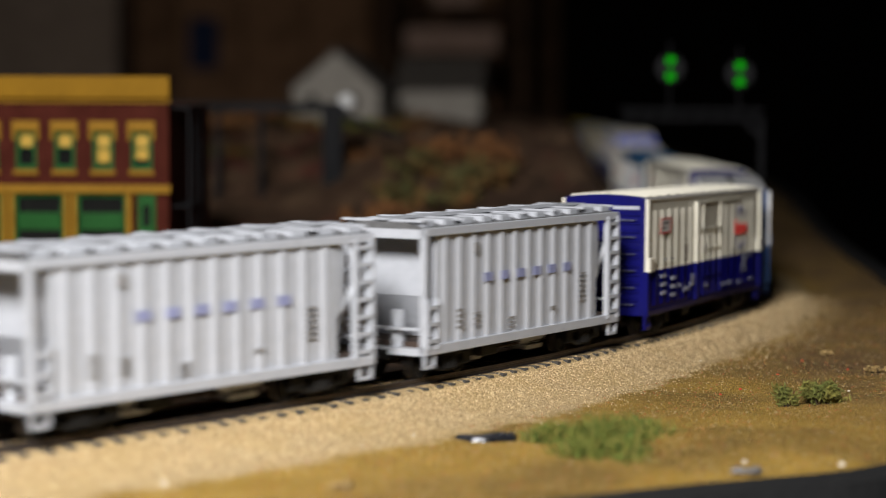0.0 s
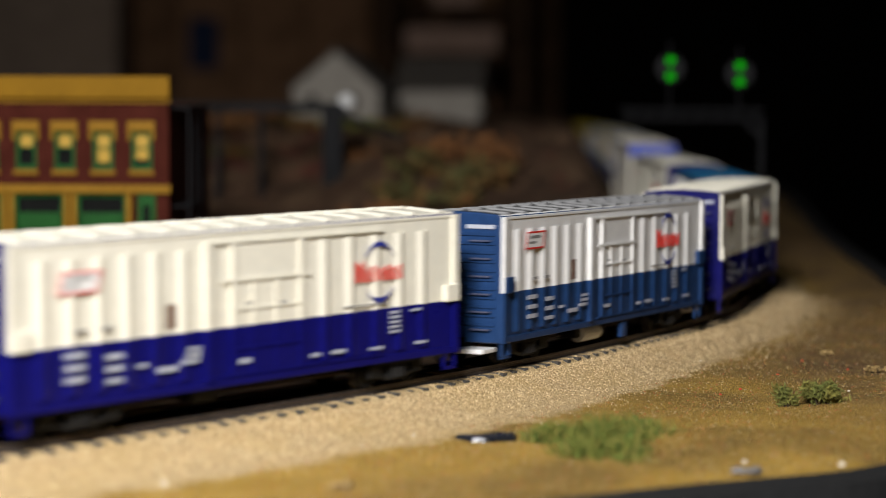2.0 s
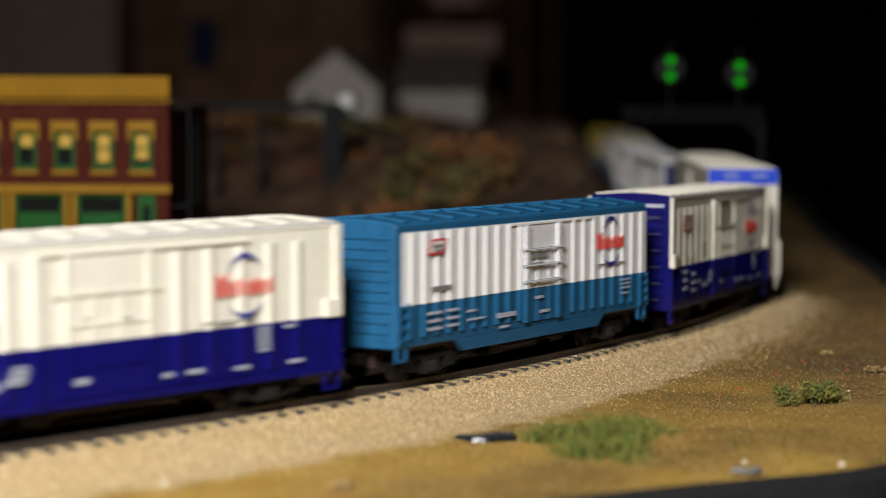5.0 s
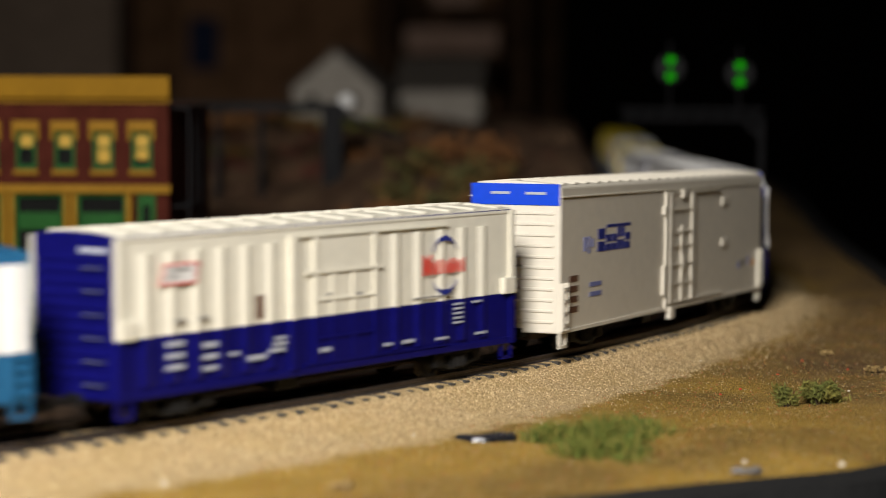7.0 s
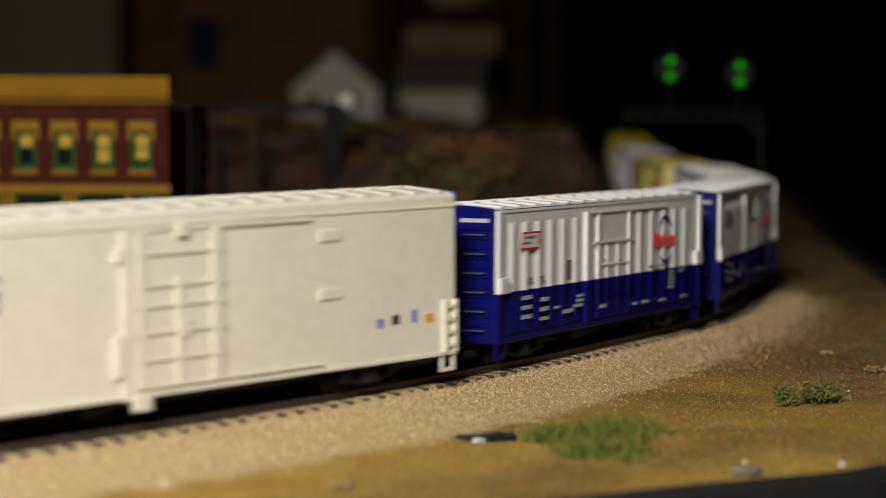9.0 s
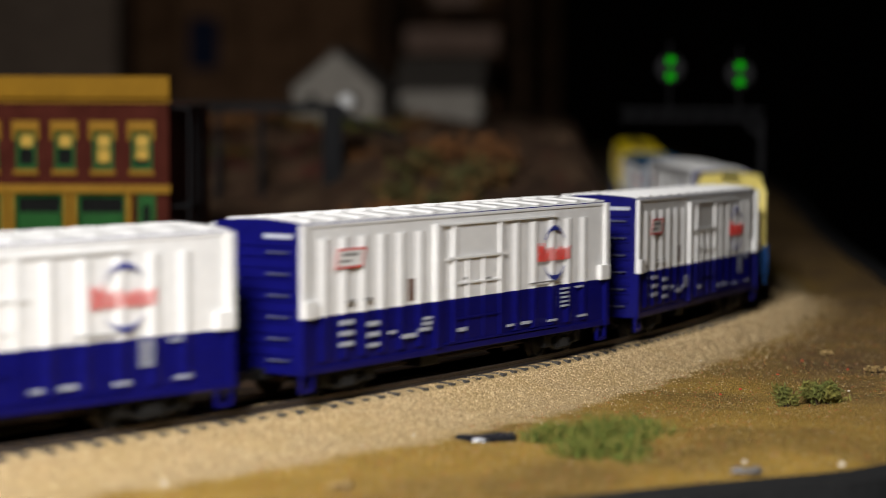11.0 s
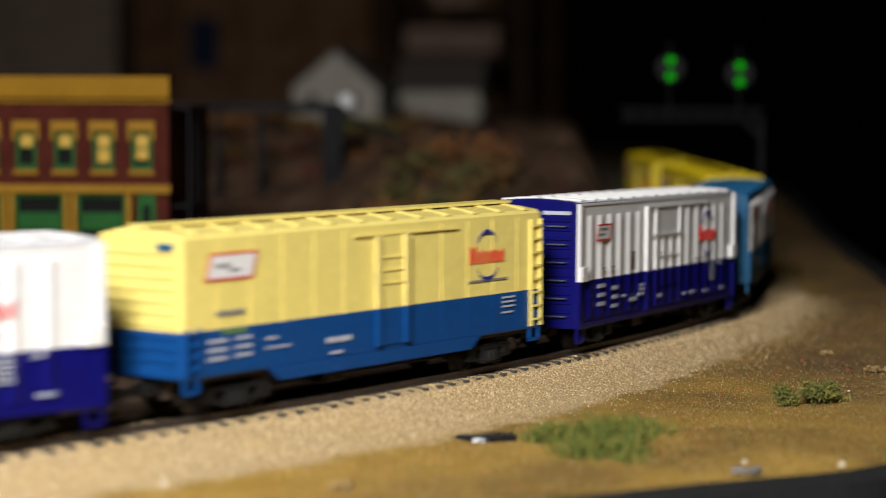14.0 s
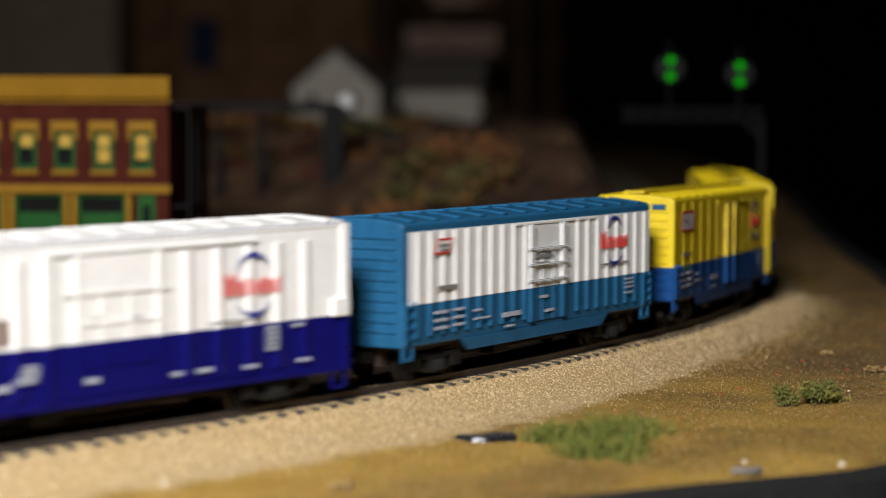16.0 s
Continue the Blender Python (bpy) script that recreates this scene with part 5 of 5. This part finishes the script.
def make_house(x, y, w, d, wall_h, gable, turn, label, level):
    z = level
    h = thing("house", label, "house", "houses on the hill", at=pose(x, y, z, 0, 0, turn))
    bm = bmesh.new()
    box(bm, -w / 2, w / 2, -d / 2, d / 2, -0.040, wall_h)
    prism(bm, [lambda q: (-w / 2, q, wall_h), lambda q: (w / 2, q, wall_h), lambda q: (0, q, wall_h + gable)], -d / 2, d / 2)
    part("wall", bm, HOUSEWHITE, h, "pale clapboard wall")
    bm = bmesh.new()
    for s in (-1, 1):
        e = 0.006
        k = gable / (w / 2)
        prism(bm, [lambda q: (0, q, wall_h + gable + 0.0035), lambda q: (0, q, wall_h + gable), lambda q: (s * (w / 2 + e), q, wall_h - e * k), lambda q: (s * (w / 2 + e), q, wall_h - e * k + 0.003)], -d / 2 - 0.004, d / 2 + 0.004)
    part("roof", bm, HOUSEROOF, h, "grey shingle roof")
    for x0 in (-w * 0.27, w * 0.2):
        win = part("window", boxes((x0 - 0.006, x0 + 0.006, -d / 2 - 0.001, -d / 2 + 0.0004, wall_h * 0.35, wall_h * 0.85), bevel=0.0003), HOUSEWHITE, h)
        part("pane", boxes((x0 - 0.0046, x0 + 0.0046, -d / 2 - 0.0014, -d / 2 - 0.0008, wall_h * 0.40, wall_h * 0.80)), DARKGLASS, win)
    return h


make_house(-0.099, 2.20, 0.086, 0.10, 0.036, 0.036, -8, "pale gabled house with a grey roof on the hill", 0.0645)
make_house(0.0, 2.42, 0.10, 0.088, 0.046, 0.030, 84, "grey sided house with a dark porch on the hill", 0.0565)


def clump(name, label, category, x, y, z, r, h, m, n, leaf, seed, group="", squash=1.0, long=1.0):
    """A loose heap of small leaf chips with gaps and an uneven outline on a few twigs."""
    rng = random.Random(seed)
    th = thing(name, label, category, group, at=pose(x, y, z))
    bm = bmesh.new()
    for _ in range(7):
        a = rng.uniform(0, 6.28)
        rr = r * rng.uniform(0.2, 0.7)
        rod(bm, (rr * 0.3 * math.cos(a), rr * 0.3 * math.sin(a) * squash, -0.001), (rr * math.cos(a), rr * math.sin(a) * squash, h * rng.uniform(0.5, 0.9)), leaf * 0.22, 5, leaf * 0.1)
    part("stem", bm, BROWNUF, th)
    heads = [(rng.gauss(0, 0.42) * r, rng.gauss(0, 0.42) * r * squash, rng.uniform(0.25, 0.75) * h, rng.uniform(0.25, 0.5)) for _ in range(14)]
    vs, fs = [], []
    for i in range(n):
        cx, cy, cz, cr = heads[rng.randrange(14)]
        p = Vector((cx + rng.gauss(0, cr * 0.42) * r, cy + rng.gauss(0, cr * 0.42) * r * squash, max(0.0, cz + rng.gauss(0, cr * 0.4) * h)))
        a = Vector((rng.gauss(0, 1), rng.gauss(0, 1), rng.gauss(0, 1))).normalized()
        b = a.orthogonal().normalized()
        b = Matrix.Rotation(rng.uniform(0, 6.28), 3, a) @ b
        c = a.cross(b)
        s = leaf * rng.uniform(0.5, 1.3)
        k = len(vs)
        vs += [tuple(p + b * s * long), tuple(p + c * s * 0.6 / long), tuple(p - b * s * long), tuple(p - c * s * 0.6 / long + a * s * 0.4)]
        fs += [(k, k + 1, k + 2), (k, k + 2, k + 3)]
    me = bpy.data.meshes.new("foliage")
    me.from_pydata(vs, [], fs)
    me.materials.append(m)
    tagged(part("foliage", me, None, th), kind="stuff")
    return th


def on_ground(name, label, category, x, y, r, h, m, n, leaf, seed, group="", squash=1.0, long=1.0):
    return clump(name, label, category, x, y, height_at(x, y), r, h, m, n, leaf, seed, group, squash, long)


rng = random.Random(11)
for i in range(26):
    x, y = rng.uniform(-0.22, -0.02), rng.uniform(1.45, 2.05)
    m = (BUSH, RUST, BUSH, DARKGRASS)[i % 4]
    on_ground("bush", "autumn coloured bush on the hillside" if m is not DARKGRASS else "dull green bush on the hillside", "bush", x, y, rng.uniform(0.014, 0.028), rng.uniform(0.008, 0.016), m, 260, 0.0034, 100 + i, "bushes on the hill")

def make_steelwork():
    st = thing("steel_trestle", "black steel trestle bent with a long beam", "trestle", at=pose(-0.0, 1.5, 0))
    z0 = height_at(-0.077, 1.5)
    part("post", boxes((-0.0830, -0.0690, -0.006, 0.006, z0 - 0.004, 0.0800), bevel=0.0008), BLACKSTEEL, st)
    part("beam", boxes((-0.30, -0.066, -0.005, 0.005, 0.0800, 0.0870), bevel=0.0006), BLACKSTEEL, st)
    bm = bmesh.new()
    rod(bm, (-0.070, 0, 0.078), (-0.008, 0, 0.0560), 0.0026, 6)
    part("brace", bm, BLACKSTEEL, st)
    for x in (-0.155, -0.125):
        bm = bmesh.new()
        rod(bm, (x, 0, height_at(x, 1.5) - 0.003), (x, 0, 0.0800), 0.0022, 6)
        part("post", bm, BLACKSTEEL, st)
    # Globe added to give the blurred highlight seen at the post's top.
    cap = thing("glint_globe", "white globe added as a bright lamp glint on top of the trestle post", "globe", at=pose(-0.0668, 1.5, 0.0875))
    bm = bmesh.new()
    bmesh.ops.create_uvsphere(bm, u_segments=20, v_segments=12, radius=0.0062)
    part("globe", bm, GLINTWHITE, cap)


make_steelwork()

# ---------------------------------------------------------------- room things behind the layout
slab("partition_wall", "pale grey brown partition standing before the back wall", "wall", (-1.6, -0.685, 4.6, 4.75, -1.0, 0.9), WALLGREY)


def make_boards():
    rng = random.Random(8)
    shapes = [mesh("board", boxes((-0.074, 0.074, -0.012, 0.012, -1.0, 1.5), bevel=0.004), m) for m in
              [mat("panel_board", (0.055 * k, 0.03 * k, 0.016 * k), 0.85, 0.3, 4, spec=0.05) for k in (2.0, 3.6, 6.0, 8.0)]]
    for k in range(30):
        part("board", shapes[rng.randrange(4)], None, wall_north, at=pose(-4.15 + k * 0.15, 5.18, 0))


make_boards()
shelf = thing("storage_shelf", "brown storage shelf with dusty boxes", "shelf", at=pose(0.02, 4.2, 0))
for z in (0.17, 0.26):
    part("board", boxes((-0.12, 0.12, 0, 0.25, z, z + 0.01), bevel=0.002), WALLBROWN, shelf)
for x in (-0.14, 0.12):
    part("upright", boxes((x, x + 0.02, 0, 0.25, -1.0, 0.6), bevel=0.002), WALLBROWN, shelf)
for x, z in ((-0.05, 0.18), (0.04, 0.18), (0.0, 0.27)):
    part_box = thing("box", "dusty pinkish cardboard box on the shelf", "box", "boxes on the shelf", at=pose(0.02 + x, 4.2, z), bm=boxes((-0.045, 0.045, 0.01, 0.2, 0, 0.05), bevel=0.004), material=PINKISH)
thing("hanging_cloth", "dark blue cloth hanging on the wall", "cloth", at=pose(-0.565, 5.149, 0.16), bm=boxes((-0.035, 0.035, 0, 0.02, 0, 0.12), bevel=0.006), material=BLUECLOTH)

# ---------------------------------------------------------------- small things in the foreground


def place_on_ground(px, py):
    """A spot on the low ground under a sight line through the picture."""
    f = 784 / math.tan(radians(22.94 / 2))
    way = CAM.to_3x3() @ Vector(((px - 784) / f, -(py - 441) / f, -1))
    eye = CAM.translation
    z = LOW
    for _ in range(4):
        t = (z - eye.z) / way.z
        p = eye + way * t
        z = height_at(p.x, p.y)
    return p


def grass_tuft(px, py, label, rx, ry, high, n, m, seed):
    """A low mat of fine blades leaning every way, thin towards its rim."""
    rng = random.Random(seed)
    p = place_on_ground(px, py)
    th = thing("grass_tuft", label, "grass", "grass tufts", at=pose(p.x, p.y, 0))
    vs, fs = [], []
    lumps = [(rng.gauss(0, 0.5) * rx, rng.gauss(0, 0.5) * ry, rng.uniform(0.2, 0.55)) for _ in range(9)]
    xs, ys, rest = [], [], []
    for _ in range(n):
        lx, ly, lr = lumps[rng.randrange(9)]
        xs.append(lx + rng.gauss(0, 0.42) * rx * lr * 1.3)
        ys.append(ly + rng.gauss(0, 0.42) * ry * lr * 1.3)
    zs = ground_height(np.array(xs) + p.x, np.array(ys) + p.y)[0]
    for x, y, z in zip(xs, ys, zs):
        e = math.hypot(x / rx, y / ry)
        ln = high * rng.uniform(0.35, 1.0) * max(0.35, 1.1 - 0.45 * e)
        a, lean = rng.uniform(0, 6.283), rng.uniform(0.1, 1.25)
        up = Vector((math.cos(a) * math.sin(lean), math.sin(a) * math.sin(lean), math.cos(lean)))
        side = up.cross(Vector((rng.gauss(0, 1), rng.gauss(0, 1), 0.1))).normalized() * rng.uniform(0.00012, 0.00028)
        o = Vector((x, y, z - 0.0003))
        mid = o + up * ln * 0.55
        tip = mid + (up + Vector((rng.gauss(0, 0.5), rng.gauss(0, 0.5), -0.35))) * ln * 0.45
        k = len(vs)
        vs += [tuple(o - side), tuple(o + side), tuple(mid + side), tuple(mid - side), tuple(tip)]
        fs += [(k, k + 1, k + 2, k + 3), (k + 3, k + 2, k + 4)]
    me = bpy.data.meshes.new("blade_mat")
    me.from_pydata(vs, [], fs)
    me.materials.append(m)
    tagged(part("blade_mat", me, None, th), kind="stuff")


TUFTGREEN = grain_material("tuft_blades", (0.10, 0.125, 0.018), (0.15, 0.15, 0.024), (0.06, 0.09, 0.014), (0.20, 0.17, 0.04), (0.115, 0.135, 0.022))
grass_tuft(1058, 784, "olive green grass tuft on the sand", 0.0172, 0.0290, 0.0120, 3800, TUFTGREEN, 6)
p = place_on_ground(1434, 718)
on_ground("grass_tuft", "small dark green grass tuft on the sand", "grass", p.x + 0.0035, p.y, 0.0078, 0.0072, DARKGRASS, 1400, 0.0008, 2, "grass tufts", 0.8, 1.5)
on_ground("grass_tuft", "sprig of dark green foliage beside a tuft", "grass", p.x - 0.0085, p.y - 0.002, 0.0040, 0.0075, DARKGRASS, 420, 0.0008, 7, "grass tufts", 0.8, 1.5)
for i in range(7):
    x, y = -0.036 + 0.0115 * i, 1.32 + 0.03 * ((i * 5) % 4)
    on_ground("bush", "rust and olive bush on the slope" if i % 3 else "rusty bush on the slope", "bush", x, y, 0.018, 0.020, BUSH if i % 3 else RUST, 420, 0.0034, 300 + i, "bushes on the hill")


def scrap(px, py, label, m, size, seed, high=0.0018):
    rng = random.Random(seed)
    p = place_on_ground(px, py)
    bm = bmesh.new()
    n = 11
    ring = [(size * (0.55 + 0.45 * rng.random()) * math.cos(6.283 * i / n), 0.42 * size * (0.5 + 0.5 * rng.random()) * math.sin(6.283 * i / n)) for i in range(n)]
    lo = [bm.verts.new((x, y, 0)) for x, y in ring]
    hi = [bm.verts.new((x * 0.93, y * 0.93, high * (0.45 + rng.random() * 0.55))) for x, y in ring]
    bm.faces.new(lo[::-1])
    c = bm.verts.new((0, 0, high * 0.5))
    for i in range(n):
        bm.faces.new((lo[i], lo[(i + 1) % n], hi[(i + 1) % n], hi[i]))
        bm.faces.new((hi[i], hi[(i + 1) % n], c))
    thing("scrap", label, "scrap", at=pose(p.x, p.y, height_at(p.x, p.y), 0, 0, rng.uniform(-10, 10)), bm=bm, material=m)


scrap(865, 779, "crumpled black scrap lying on the sand", mat("black_scrap", (0.012, 0.013, 0.017), 0.25, 0.4, 300, 0.0004, 500), 0.0132, 4, 0.0020)
scrap(1322, 836, "grey stone chip lying near the edge", mat("grey_chip", (0.16, 0.15, 0.14), 0.6, 0.4, 300, 0.0003, 500), 0.0055, 9)


def pebble(px, py, r, m, label, name="pebble"):
    p = place_on_ground(px, py)
    bm = bmesh.new()
    bmesh.ops.create_icosphere(bm, subdivisions=2, radius=r)
    k = px * 7.1
    for v in bm.verts:
        v.co *= 1 + 0.3 * noise.noise(v.co * (1.2 / r) + Vector((k, 0, 0)))
        v.co.z *= 0.7
    thing(name, label, "pebble", "pebbles on the sand", at=pose(p.x, p.y, height_at(p.x, p.y) + r * 0.35), bm=bm, material=m)


for px, py, r in ((732, 738, .0006), (291, 859, .0009), (1490, 825, .0010), (1502, 693, .0005), (1318, 820, .0008), (1130, 767, .0007), (640, 790, .0004), (1240, 640, .0005)):
    pebble(px, py, r, PEBBLE, "tiny pale pebble on the sand")
for px, py in ((1376, 664), (1310, 690), (1275, 700), (1500, 655), (1420, 640)):
    pebble(px, py, 0.0006, REDFLOCK, "speck of red flock on the sand", "flock_speck")
for px, py, r in ((1460, 628, .0016), (1548, 660, .0030), (600, 868, .0022)):
    on_ground("straw_wisp", "pale straw wisp on the sand", "straw", *place_on_ground(px, py).to_2d(), r * 1.6, r, mat("straw", (0.36, 0.24, 0.09), 0.9, 0.2, 200), 90, 0.0009, int(px), "straw wisps")


# ---------------------------------------------------------------- what moves
def motions():
    """The train runs along the track; each truck turns under its car to follow the bend."""
    for car, at, length in TRAIN:
        rows, swivel = [], {-1: [], 1: []}
        for k in range(33):
            t = k * 0.5
            s = float(np.interp(t, TRAIN_T, TRAIN_S)) + at
            m = car_pose(s, length)
            rows.append((t, m))
            if k % 2 == 0:
                head = m.to_euler().z
                for sgn in (-1, 1):
                    d = (on_track(s + sgn * 0.35 * length)[3] - head + math.pi) % (2 * math.pi) - math.pi
                    swivel[sgn].append((t, math.degrees(d)))
        walk(car, rows)
        for o in list(car.children):
            if o.name.startswith("truck"):
                x = o.location.x
                walk(o, [(t, pose(x, 0, 0, 0, 0, a)) for t, a in swivel[1 if x > 0 else -1]])


motions()
